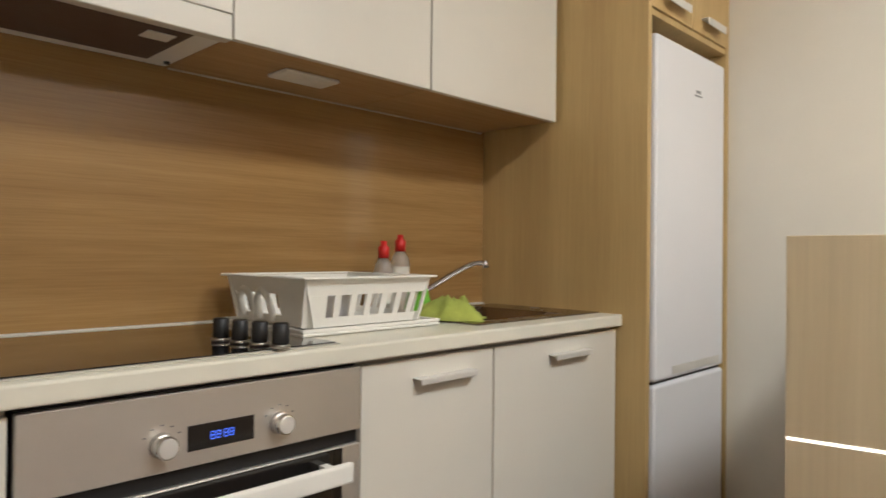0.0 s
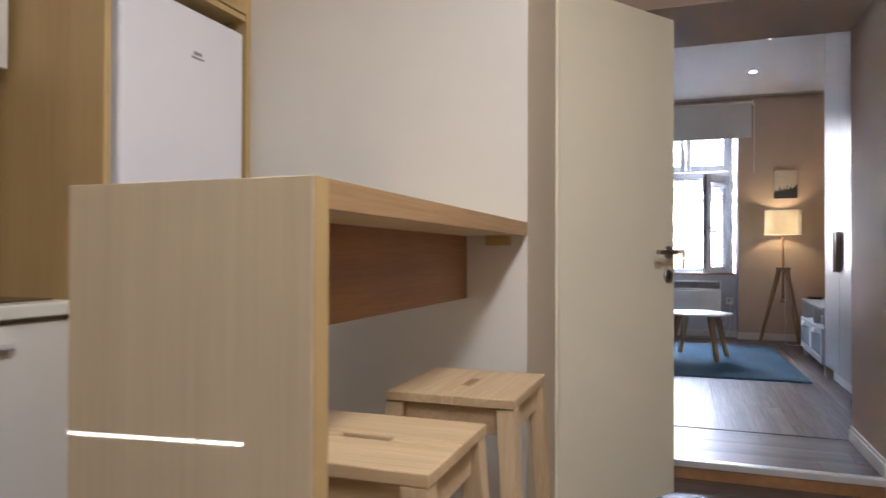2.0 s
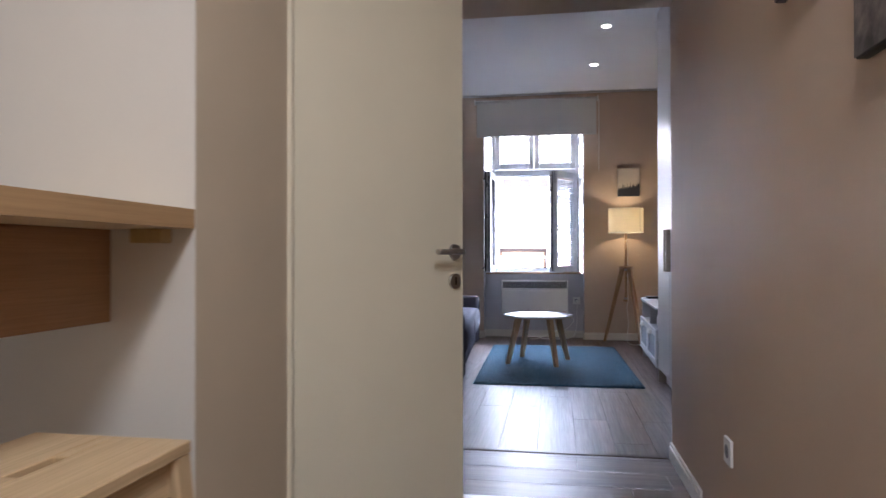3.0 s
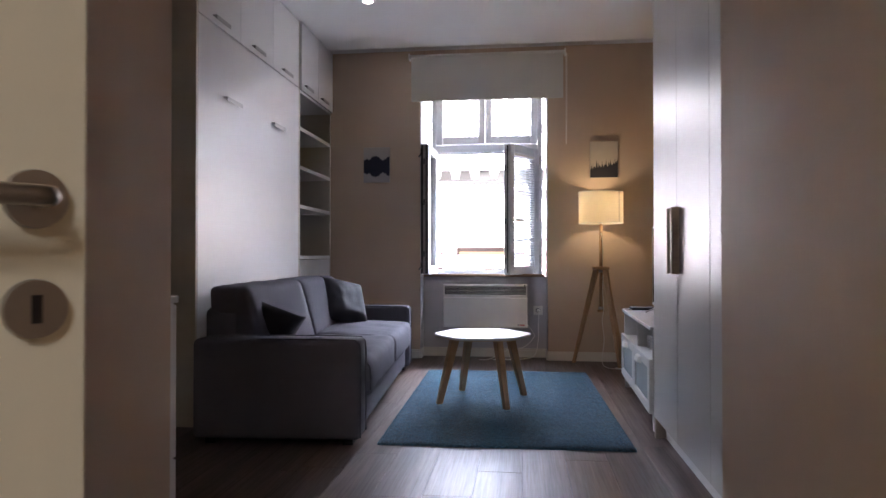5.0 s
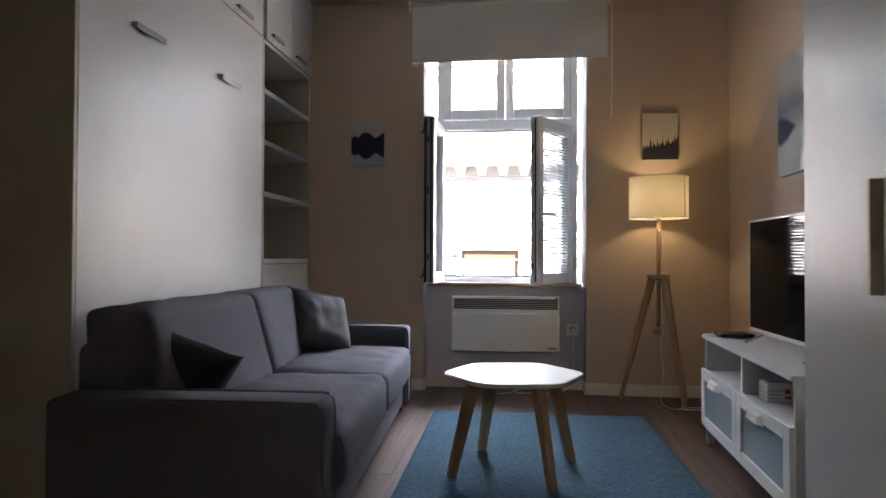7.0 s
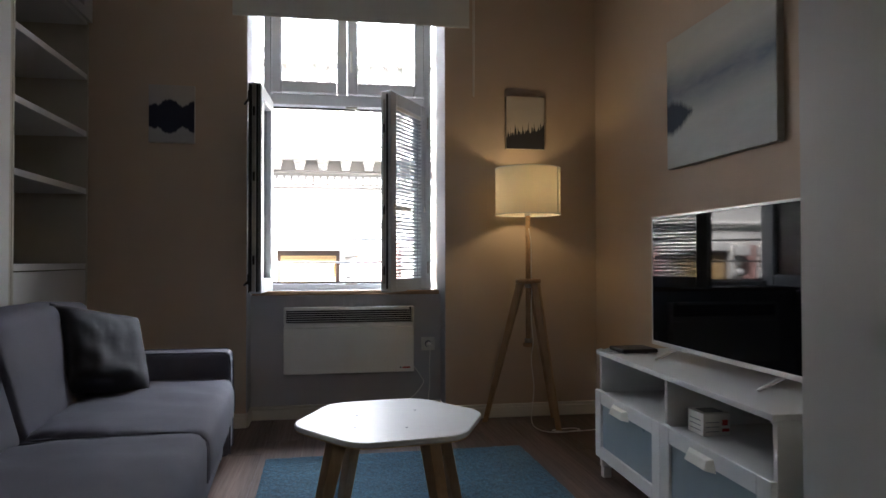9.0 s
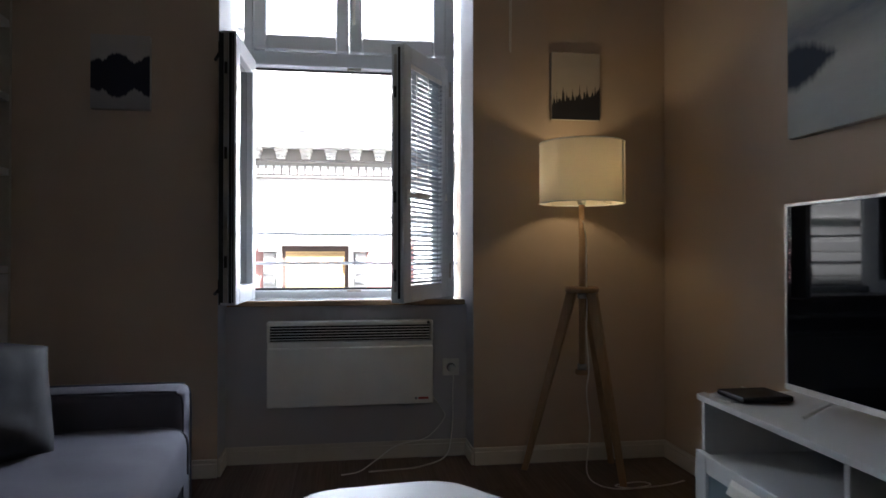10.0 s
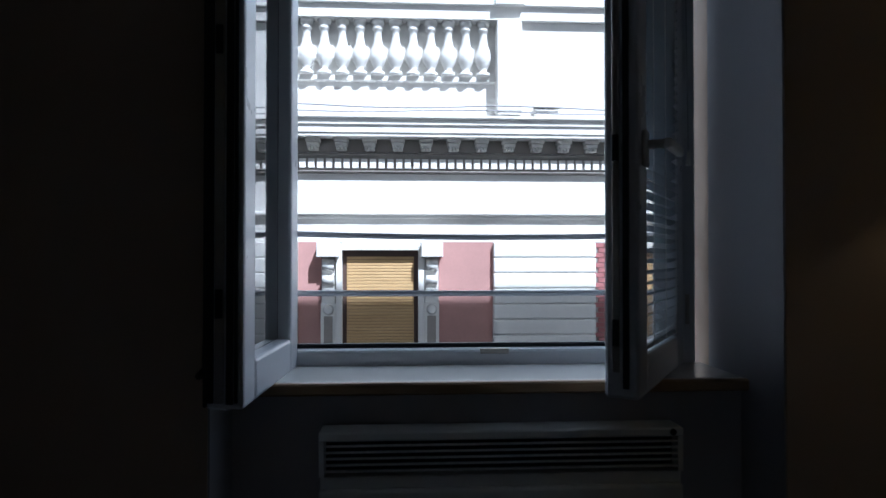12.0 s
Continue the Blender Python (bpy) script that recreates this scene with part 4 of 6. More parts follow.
# ---- slim cabinet behind the partition ----
sc = thing("shoe_cabinet", (-0.10, 4.50, 0.0), "slim white shoe cabinet against the partition wall", "cabinet")
box_part("body", sc, M_LACQUER, (-0.45, 0.243, 4.405, 4.575, 0.0, 0.800), 0.002)
box_part("top", sc, M_LACQUER, (-0.455, 0.246, 4.404, 4.592, 0.8005, 0.818), 0.002)
box_part("flap", sc, M_LACQUER, (-0.448, 0.241, 4.5755, 4.590, 0.03, 0.405), 0.002)
box_part("flap", sc, M_LACQUER, (-0.448, 0.241, 4.5755, 4.590, 0.41, 0.795), 0.002)


# ---- sofa ----
def soft_block(dims, bulge=(0, 0, 0), bevel=0.03, cuts=6, wave=0.0, seed=0.0):
    """A stuffed cushion: a rounded block whose faces swell outward, with a few creases."""
    x0, x1, y0, y1, z0, z1 = dims
    bm = bmesh.new()
    bm_box(bm, *dims, bevel, 3)
    bmesh.ops.subdivide_edges(bm, edges=[e for e in bm.edges if e.calc_length() > 0.12], cuts=cuts, use_grid_fill=True)
    c, s = Vector(((x0 + x1) / 2, (y0 + y1) / 2, (z0 + z1) / 2)), Vector(((x1 - x0) / 2, (y1 - y0) / 2, (z1 - z0) / 2))
    for v in bm.verts:
        u = [(v.co[i] - c[i]) / s[i] for i in range(3)]
        for i in range(3):
            j, k = (i + 1) % 3, (i + 2) % 3
            v.co[i] += bulge[i] * u[i] * max(0, 1 - u[j] ** 2) * max(0, 1 - u[k] ** 2)
        if wave:
            v.co.z += wave * noise.noise(Vector((v.co.x * 4 + seed, v.co.y * 9, v.co.z * 4)))
            v.co.z += 0.6 * wave * noise.noise(Vector((v.co.x * 9, v.co.y * 32 + seed, v.co.z * 5)))
    for f in bm.faces:
        f.smooth = True
    return bm


sofa = thing("sofa", (0.345, 6.100, 0.0), "dark grey two-seat fabric sofa with square arms", "sofa", "", "", 3.4)
SL, SD = 2.300, 0.835          # length along y, depth towards -x
part("base", soft_block((-SD + 0.02, -0.030, 0.10, SL - 0.10, 0.045, 0.215), bevel=0.012), M_SOFA, sofa)
part("back_frame", soft_block((-SD, -SD + 0.20, 0.165, SL - 0.165, 0.05, 0.66), bevel=0.04), M_SOFA, sofa)
for nm, y0, y1 in (("arm", 0.0, 0.165), ("arm", SL - 0.165, SL)):
    arm = part(nm, soft_block((-SD + 0.01, 0.0, y0, y1, 0.035, 0.518), (0.0, 0.004, 0.004), 0.028), M_SOFA, sofa)
    for yy in (y0 + 0.006, y1 - 0.006):
        part("piping", bm_path(bmesh.new(), curve_pts([(0.001, yy, 0.05), (0.001, yy, 0.25), (0.0, yy, 0.47), (-0.02, yy, 0.508), (-0.06, yy, 0.517), (-0.4, yy, 0.5195), (-SD + 0.05, yy, 0.518)], 6), 0.0035, 6), M_SOFA, arm)
half = SL / 2
for y0, y1, sd in ((0.168, half - 0.004, 1.0), (half + 0.004, SL - 0.168, 7.0)):
    part("seat_cushion", soft_block((-SD + 0.16, 0.020, y0, y1, 0.205, 0.405), (0.012, 0.004, 0.022), 0.045, 16, 0.014, sd), M_SOFA, sofa)
    for yy in (y0 + 0.012, y1 - 0.012):
        part("seam", bm_path(bmesh.new(), curve_pts([(-SD + 0.26, yy, 0.398), (-0.30, yy, 0.400), (-0.06, yy, 0.399), (0.008, yy, 0.376), (0.020, yy, 0.330), (0.020, yy, 0.245)], 6), 0.0045, 6), M_SOFA, sofa, "stitched cushion seam")
    bm = soft_block((-SD + 0.02, -SD + 0.235, y0 + 0.002, y1 - 0.002, 0.385, 0.765), (0.014, 0.003, 0.006), 0.032, 9, 0.006, sd + 3)
    for v in bm.verts:
        v.co.x += max(0.0, 0.765 - v.co.z) * 0.28 * (1 if v.co.x > -SD + 0.12 else 0.2)
    part("back_cushion", bm, M_SOFA, sofa)
for x, y in ((-0.07, 0.08), (-0.07, SL - 0.08), (-SD + 0.08, 0.08), (-SD + 0.08, SL - 0.08)):
    box_part("foot", sofa, M_BLACK, (x - 0.025, x + 0.025, y - 0.025, y + 0.025, 0.0, 0.036), 0.003)


def cushion(where, rot, size, label):
    """A square scatter cushion, thick in the middle, pinched at the seams."""
    n = 18
    bm = bmesh.new()
    grid = {}
    for sgn in (1, -1):
        for i in range(n + 1):
            for j in range(n + 1):
                u, v = i / n * 2 - 1, j / n * 2 - 1
                if sgn == -1 and (i in (0, n) or j in (0, n)):
                    grid[sgn, i, j] = grid[1, i, j]
                    continue
                th = 0.075 * ((1 - u ** 4) * (1 - v ** 4)) ** 0.6
                pin = 1 - 0.07 * (u * u * (1 - v * v) + v * v * (1 - u * u))
                wr = (0.009 * noise.noise(Vector((u * 3, v * 3, sgn * 2 + size * 9))) + 0.005 * noise.noise(Vector((u * 7, v * 4, sgn * 3)))) * (1 - u ** 6) * (1 - v ** 6)
                edge = 0.012 * noise.noise(Vector((u * 2, v * 2, 5))) * (u ** 6 + v ** 6)
                pu = 1 - 0.07 * (1 - v * v) * u * u
                pv = 1 - 0.07 * (1 - u * u) * v * v
                grid[sgn, i, j] = bm.verts.new((u * size / 2 * pu, sgn * th + wr + edge, v * size / 2 * pv))
    for sgn in (1, -1):
        for i in range(n):
            for j in range(n):
                q = (grid[sgn, i, j], grid[sgn, i + 1, j], grid[sgn, i + 1, j + 1], grid[sgn, i, j + 1])
                bm.faces.new(q if sgn == -1 else q[::-1]).smooth = True
    ob = single("scatter_cushion", bm, M_PILLOW, label, "cushion")
    ob.matrix_basis = pose(*where, *rot)
    return ob


cushion((-0.215, 7.865, 0.580), (-33, 13, 48), 0.38, "dark satin scatter cushion leaning in the sofa corner")
cushion((-0.315, 6.395, 0.500), (22, 24, 22), 0.43, "dark satin scatter cushion propped against the sofa arm")

# ---- rug ----
rug_w, rug_l, rh = 1.235, 2.10, 0.014
bm = bmesh.new()
nx, ny = 60, 100
top = []
for i in range(nx + 1):
    top.append([bm.verts.new(((i / nx - 0.5) * rug_w + 0.004 * noise.noise(Vector((i * 9.1, j * 0.35, 1))) * (i in (0, nx)),
                              (j / ny - 0.5) * rug_l + 0.004 * noise.noise(Vector((i * 0.35, j * 9.1, 2))) * (j in (0, ny)),
                              rh + 0.003 * noise.noise(Vector((i * 0.9, j * 0.9, 0))) - (0.005 if i in (0, nx) or j in (0, ny) else 0))) for j in range(ny + 1)])
for i in range(nx):
    for j in range(ny):
        bm.faces.new((top[i][j], top[i + 1][j], top[i + 1][j + 1], top[i][j + 1])).smooth = True
ring = [top[i][0] for i in range(nx + 1)] + [top[nx][j] for j in range(1, ny + 1)] + [top[i][ny] for i in range(nx - 1, -1, -1)] + [top[0][j] for j in range(ny - 1, 0, -1)]
low = [bm.verts.new((v.co.x, v.co.y, 0.0005)) for v in ring]
for k in range(len(ring)):
    j = (k + 1) % len(ring)
    bm.faces.new((ring[j], ring[k], low[k], low[j]))
rug = single("rug", bm, M_RUG, "blue wool rug on the laminate floor", "rug")
rug.matrix_basis = pose(1.012, 7.235, 0, 0, 0, 1.0)

# ---- coffee table ----
table = thing("coffee_table", (0.868, 7.205, rh), "low table with a white hexagonal top and wooden legs", "table", "", "", 7.0)
R, TZ = 0.322, 0.418
pts = []
for k in range(6):
    a = k * math.tau / 6
    c = Vector((math.cos(a), math.sin(a), 0)) * R
    p0, p1 = (Vector((math.cos(a + s * math.tau / 6), math.sin(a + s * math.tau / 6), 0)) * R for s in (-1, 1))
    for t in range(6):
        u = t / 5
        s0, s1 = c + (p0 - c) * 0.22, c + (p1 - c) * 0.22
        pts.append(s0 * (1 - u) ** 2 + c * 2 * u * (1 - u) + s1 * u * u)


def slab(pts, z0, z1):
    bm = bmesh.new()
    a = [bm.verts.new((p.x * 0.985, p.y * 0.985, z0)) for p in pts]
    m = [bm.verts.new((p.x, p.y, z0 + 0.004)) for p in pts]
    n = [bm.verts.new((p.x, p.y, z1 - 0.003)) for p in pts]
    b = [bm.verts.new((p.x * 0.99, p.y * 0.99, z1)) for p in pts]
    for lo, hi in ((a, m), (m, n), (n, b)):
        for i in range(len(pts)):
            j = (i + 1) % len(pts)
            bm.faces.new((lo[i], lo[j], hi[j], hi[i]))
    bm.faces.new(a[::-1])
    bm.faces.new(b)
    return bm


part("tabletop", slab(pts, TZ - 0.016, TZ), M_LACQUER, table, "white lacquered top with small marks")
part("under_edge", slab([p * 0.985 for p in pts], TZ - 0.019, TZ - 0.0165), M_PINE, table, "pale plywood edge")
for k in range(4):
    a = radians(24 + 90 * k)
    d, side = Vector((math.cos(a), math.sin(a), 0)), Vector((-math.sin(a), math.cos(a), 0))
    bm = bmesh.new()
    vs = []
    for c, w, t in ((d * 0.302, 0.016, 0.017), (d * 0.195 + Vector((0, 0, TZ - 0.020)), 0.022, 0.026)):
        vs.append([bm.verts.new(c + side * x * w + d * y * t) for x, y in ((-1, -1), (1, -1), (1, 1), (-1, 1))])
    for i in range(4):
        j = (i + 1) % 4
        bm.faces.new((vs[0][i], vs[0][j], vs[1][j], vs[1][i]))
    bm.faces.new(vs[0][::-1])
    bm.faces.new(vs[1])
    bmesh.ops.bevel(bm, geom=bm.edges[:], offset=0.002, segments=1, affect="EDGES")
    part("leg", bm, M_ASH, table)
for x, y in ((-0.13, -0.09), (0.02, -0.14), (-0.10, 0.06), (0.10, 0.08)):
    part("screw_mark", bm_tube(bmesh.new(), (x, y, TZ + 0.0001), (x, y, TZ + 0.0006), 0.005, n=10), M_GREYPRINT, table, "small dark screw mark")

# ---- television stand ----
TF, TB, T0, T1 = 1.815, 2.215, 6.575, 7.800
stand = thing("tv_stand", (2.05, 7.2, 0.0), "white low television stand with frosted drawers", "tv stand")
box_part("top_board", stand, M_LACQUER, (TF - 0.015, TB, T0 - 0.004, T1 + 0.004, 0.530, 0.548), 0.002)
for y in (T0, T1 - 0.018):
    box_part("side_board", stand, M_LACQUER, (TF, TB - 0.002, y, y + 0.018, 0.045, 0.5295), 0.0015)
tm = (T0 + T1) / 2
box_part("divider", stand, M_LACQUER, (TF + 0.004, TB - 0.012, tm - 0.009, tm + 0.009, 0.0955, 0.5295), 0.001)
box_part("back_board", stand, M_LACQUER, (TB - 0.010, TB - 0.003, T0 + 0.0185, T1 - 0.0185, 0.09, 0.5295), 0.0)
for a, b in ((T0 + 0.0185, tm - 0.0095), (tm + 0.0095, T1 - 0.0185)):
    box_part("shelf_board", stand, M_LACQUER, (TF + 0.004, TB - 0.011, a, b, 0.352, 0.366), 0.001)
    box_part("bottom_board", stand, M_LACQUER, (TF + 0.010, TB - 0.011, a, b, 0.075, 0.093), 0.001)
for y in (T0, T1 - 0.03):
    for x in (TF + 0.004, TB - 0.04):
        box_part("foot", stand, M_LACQUER, (x, x + 0.035, y, y + 0.03, 0.0, 0.0445), 0.001)
for a, b in ((T0 - 0.002, tm - 0.002), (tm + 0.002, T1 + 0.002)):
    z0, z1, x0, x1 = 0.092, 0.378, TF - 0.020, TF - 0.001
    dr = box_part("drawer", stand, M_FROST, (TF - 0.010, TF - 0.004, a + 0.060, b - 0.060, z0 + 0.048, z1 - 0.052), 0.0, "frosted grey glass drawer panel")
    box_part("stile", dr, M_LACQUER, (x0, x1, a, a + 0.062, z0, z1), 0.002)
    box_part("stile", dr, M_LACQUER, (x0, x1, b - 0.062, b, z0, z1), 0.002)
    box_part("rail", dr, M_LACQUER, (x0, x1, a + 0.0625, b - 0.0625, z0, z0 + 0.050), 0.002)
    box_part("rail", dr, M_LACQUER, (x0, x1, a + 0.0625, b - 0.0625, z1 - 0.054, z1), 0.002)
    c = (a + b) / 2 + 0.03
    bm = bmesh.new()
    lo = [bm.verts.new(p) for p in ((x0 - 0.001, c - 0.085, z1 - 0.062), (x0 - 0.001, c + 0.085, z1 - 0.062), (x0 - 0.026, c + 0.060, z1 - 0.058), (x0 - 0.026, c - 0.060, z1 - 0.058))]
    hi = [bm.verts.new(p) for p in ((x0 - 0.001, c - 0.070, z1 - 0.022), (x0 - 0.001, c + 0.070, z1 - 0.022), (x0 - 0.018, c + 0.052, z1 - 0.030), (x0 - 0.018, c - 0.052, z1 - 0.030))]
    bm.faces.new(lo[::-1])
    bm.faces.new(hi)
    for i in range(4):
        j = (i + 1) % 4
        bm.faces.new((lo[i], lo[j], hi[j], hi[i]))
    bmesh.ops.bevel(bm, geom=bm.edges[:], offset=0.002, segments=1, affect="EDGES")
    part("handle", bm, M_WHITEPL, dr, "white wedge-shaped grip")

stand.matrix_basis = pose(2.05, 7.2, 0, 0, 0, -1.8)

# ---- television and things on the stand ----
tv = thing("television", (2.01, 7.16, 0.548), "large flat television with silver rim, switched off", "television")
V0, V1, VZ0, VZ1 = 6.672, 7.642, 0.592, 1.116
box_part("panel", tv, M_BLACK, (2.000, 2.035, V0, V1, VZ0, VZ1), 0.004)
box_part("screen", tv, M_SCREEN, (1.9975, 1.9995, V0 + 0.008, V1 - 0.008, VZ0 + 0.016, VZ1 - 0.008), 0.0, "black glossy screen")
for d in ((1.9955, 2.012, V0 - 0.001, V1 + 0.001, VZ1 - 0.007, VZ1 + 0.001), (1.9955, 2.012, V0 - 0.001, V1 + 0.001, VZ0 - 0.001, VZ0 + 0.015),
          (1.9957, 2.012, V0 - 0.0012, V0 + 0.0068, VZ0 + 0.0155, VZ1 - 0.0075), (1.9957, 2.012, V1 - 0.0068, V1 + 0.0012, VZ0 + 0.0155, VZ1 - 0.0075)):
    box_part("rim", tv, M_ALU, d, 0.001, "silver rim")
box_part("badge", tv, M_FRIDGE, (1.9945, 1.9953, 7.145, 7.165, VZ0 + 0.003, VZ0 + 0.011), 0.0)
box_part("rear_housing", tv, M_BLACK, (2.0355, 2.075, V0 + 0.12, V1 - 0.12, VZ0 + 0.02, VZ1 - 0.18), 0.01)
for y in (V0 + 0.17, V1 - 0.17):
    for dx in (-0.10, 0.11):
        part("foot", bm_tube(bmesh.new(), (2.018, y, VZ0 + 0.002), (2.018 + dx, y - 0.01, 0.554), 0.006, 0.0055, 10), M_ALU, tv, "slim silver foot")

rt = thing("set_top_box", (1.945, 7.715, 0.549), "small black box on a crumpled plastic sleeve", "device")
box_part("body", rt, M_BLACK, (1.862, 2.02, 7.635, 7.770, 0.553, 0.570), 0.005, "", 2)
bm = bmesh.new()
n = 14
gv = [[bm.verts.new((1.818 + 0.20 * i / n, 7.640 + 0.158 * j / n, 0.5492 + 0.016 * abs(noise.noise(Vector((i * 0.8, j * 0.8, 4)))) * (1 if (i < 3 or j > n - 3 or j < 2) else 0.15))) for j in range(n + 1)] for i in range(n + 1)]
for i in range(n):
    for j in range(n):
        bm.faces.new((gv[i][j], gv[i + 1][j], gv[i + 1][j + 1], gv[i][j + 1]))
single("plastic_bag", bm, M_CLEAR, "crumpled clear plastic bag under the black box", "bag")
cb = thing("small_carton", (1.91, 7.09, 0.3665), "small white carton with red marks on the shelf", "box")
box_part("carton", cb, M_WHITEPL, (1.868, 1.965, 7.045, 7.140, 0.3665, 0.440), 0.002)
box_part("red_mark", cb, M_REDPRINT, (1.935, 1.955, 7.0440, 7.0448, 0.400, 0.418), 0.0, "red printed mark")
box_part("red_mark", cb, M_REDPRINT, (1.935, 1.960, 7.0440, 7.0448, 0.380, 0.390), 0.0, "red printed mark")
for i in range(3):
    box_part("print_bar", cb, M_GREYPRINT, (1.8670, 1.8678, 7.060, 7.125, 0.382 + i * 0.016, 0.3845 + i * 0.016), 0.0, "grey printed lines")
    box_part("print_bar", cb, M_GREYPRINT, (1.878, 1.925, 7.0440, 7.0448, 0.380 + i * 0.015, 0.382 + i * 0.015), 0.0, "grey printed lines")
box_part("dark_lid_print", cb, M_GREYPRINT, (1.885, 1.95, 7.06, 7.125, 0.4402, 0.4410), 0.0)

double = thing("double_socket", (2.2865, 8.22, 0.42), "white double wall socket above the skirting board", "socket", "", "", -90.0)
box_part("plate", double, M_WHITEPL, (-0.076, 0.076, -0.010, 0.0, -0.041, 0.041), 0.003, "", 2)
for x in (-0.036, 0.036):
    part("plug_top", bm_tube(bmesh.new(), (x, -0.0102, 0), (x, -0.045, -0.006), 0.019, 0.014), M_WHITEPL, double, "white plug")

# ---- kitchen row ----
KB, KFR = -1.370, -0.800            # back wall and cabinet fronts
CT = 0.832                          # worktop height
splash = single("splashback", bm_box(bmesh.new(), KB + 0.001, KB + 0.012, -0.9, 1.898, CT + 0.001, 1.470, 0.0005), M_SPLASH, "oak-look laminate splashback with a soft gloss", "splashback")
strip = single("splashback_trim", bm_box(bmesh.new(), KB + 0.0125, KB + 0.020, -0.9, 1.898, CT + 0.0005, CT + 0.006, 0.001), M_ALU, "thin metal trim where worktop meets splashback", "trim")
worktop = thing("worktop", (-1.07, 0.5, 0.795), "cream worktop with a rounded front edge", "worktop")
bm = bm_box(bmesh.new(), -0.9048, -0.779, -0.9, 1.898, 0.796, CT)
front = [e for e in bm.edges if all(v.co.x > -0.78 for v in e.verts)]
bmesh.ops.bevel(bm, geom=front, offset=0.006, segments=3, affect="EDGES", profile=0.5)
for d in ((-1.2352, -0.9048, -0.9, 1.3698), (-1.2352, -0.9048, 1.7402, 1.898), (KB + 0.0125, -1.2352, -0.9, 1.898)):
    bm_box(bm, *d, 0.796, CT)
part("board", bm, M_COUNTER, worktop)


def base_unit(y0, y1, label):
    u = thing("base_cabinet", (-1.08, (y0 + y1) / 2, KF), label, "cabinet", "kitchen base cabinets")
    box_part("body", u, M_CARCASS, (KB + 0.002, KFR - 0.020, y0 + 0.001, y1 - 0.001, KF + 0.10, 0.7945), 0.0)
    box_part("plinth", u, M_CARCASS, (KFR - 0.065, KFR - 0.050, y0 + 0.001, y1 - 0.001, KF, KF + 0.0995), 0.0)
    d = box_part("door", u, M_KITCHEN, (KFR - 0.019, KFR, y0 + 0.002, y1 - 0.002, KF + 0.102, 0.784), 0.0015)
    c = (y0 + y1) / 2 + 0.03
    bm = bm_box(bmesh.new(), KFR + 0.0003, KFR + 0.026, c - 0.095, c + 0.095, 0.739, 0.742, 0.001)
    bm_box(bm, KFR + 0.0235, KFR + 0.026, c - 0.092, c + 0.092, 0.7275, 0.7395, 0.001)
    part("handle", bm, M_ALU, d, "brushed metal pull")


base_unit(0.878, 1.300, "cream base cabinet with a metal pull beside the oven")
base_unit(1.302, 1.896, "cream base cabinet with a metal pull under the sink")
base_unit(-0.90, 0.262, "cream base cabinet with a metal pull at the worktop end")

# unseen slotted mask in the rear wall, added to shape the bar's light streak
shutter = thing("roller_shutter", (0.10, -1.36, 1.10), "added slotted mask that shapes the streak of light", "shutter")
GZ, TILT = 1.6055, radians(2.4)
for nm, z0, z1 in (("lower_leaf", -0.56, -0.0022), ("upper_leaf", 0.0022, 0.45)):
    bm = bm_box(bmesh.new(), -0.29, 0.29, -0.004, 0.004, z0, z1)
    bmesh.ops.rotate(bm, verts=bm.verts[:], cent=(0, 0, 0), matrix=Matrix.Rotation(-TILT, 3, "Y"))
    bmesh.ops.translate(bm, verts=bm.verts[:], vec=(0.0955, -1.36, GZ))
    part(nm, bm, M_WHITEPL, shutter)
for x0, x1 in ((-0.199, 0.0315), (0.1305, 0.1335), (0.1635, 0.399)):
    box_part("slot_stop", shutter, M_WHITEPL, (x0, x1, -1.354, -1.345, 1.1005, 1.9995), 0.0)

# oven
oven = thing("oven", (-1.08, 0.57, KF), "built-in stainless steel oven with clock and knobs", "oven")
O0, O1 = 0.268, 0.872
box_part("body", oven, M_BLACK, (KB + 0.01, KFR - 0.012, O0 + 0.002, O1 - 0.002, KF + 0.11, 0.788), 0.0)
box_part("control_panel", oven, M_STEEL, (KFR - 0.011, KFR + 0.008, O0, O1, 0.660, 0.786), 0.002)
disp = box_part("display", oven, M_BLACKGLASS, (KFR + 0.0083, KFR + 0.0095, 0.512, 0.632, 0.686, 0.728), 0.0, "black clock display")
for i, y in enumerate((0.555, 0.5655, 0.579, 0.5895)):
    bm = bmesh.new()
    for z in (0.7005, 0.7065, 0.7125):
        bm_box(bm, KFR + 0.0097, KFR + 0.0102, y - 0.0030, y + 0.0030, z - 0.0006, z + 0.0006)
    for yy in (y - 0.0034, y + 0.0034):
        bm_box(bm, KFR + 0.0097, KFR + 0.0102, yy - 0.0005, yy + 0.0005, 0.7008, 0.7122)
    part("digit", bm, M_DISPLAY, disp, "glowing blue digits")
for y in (0.470, 0.684):
    k = part("knob", bm_tube(bmesh.new(), (KFR + 0.0083, y, 0.705), (KFR + 0.034, y, 0.705), 0.021, 0.018, 28), M_CHROME, oven, "round silver knob")
    bm = bm_tube(bmesh.new(), (KFR + 0.0342, y, 0.705), (KFR + 0.0365, y, 0.705), 0.0165, 0.015, 28)
    part("cap", bm, M_ALU, k)
    for a in range(5):
        t = radians(150 - a * 30)
        box_part("dial_mark", oven, M_GREYPRINT, (KFR + 0.0081, KFR + 0.0086, y - 0.032 * math.cos(t) - 0.003, y - 0.032 * math.cos(t) + 0.003, 0.705 + 0.032 * math.sin(t) - 0.001, 0.705 + 0.032 * math.sin(t) + 0.001), 0.0, "fine dial marking")
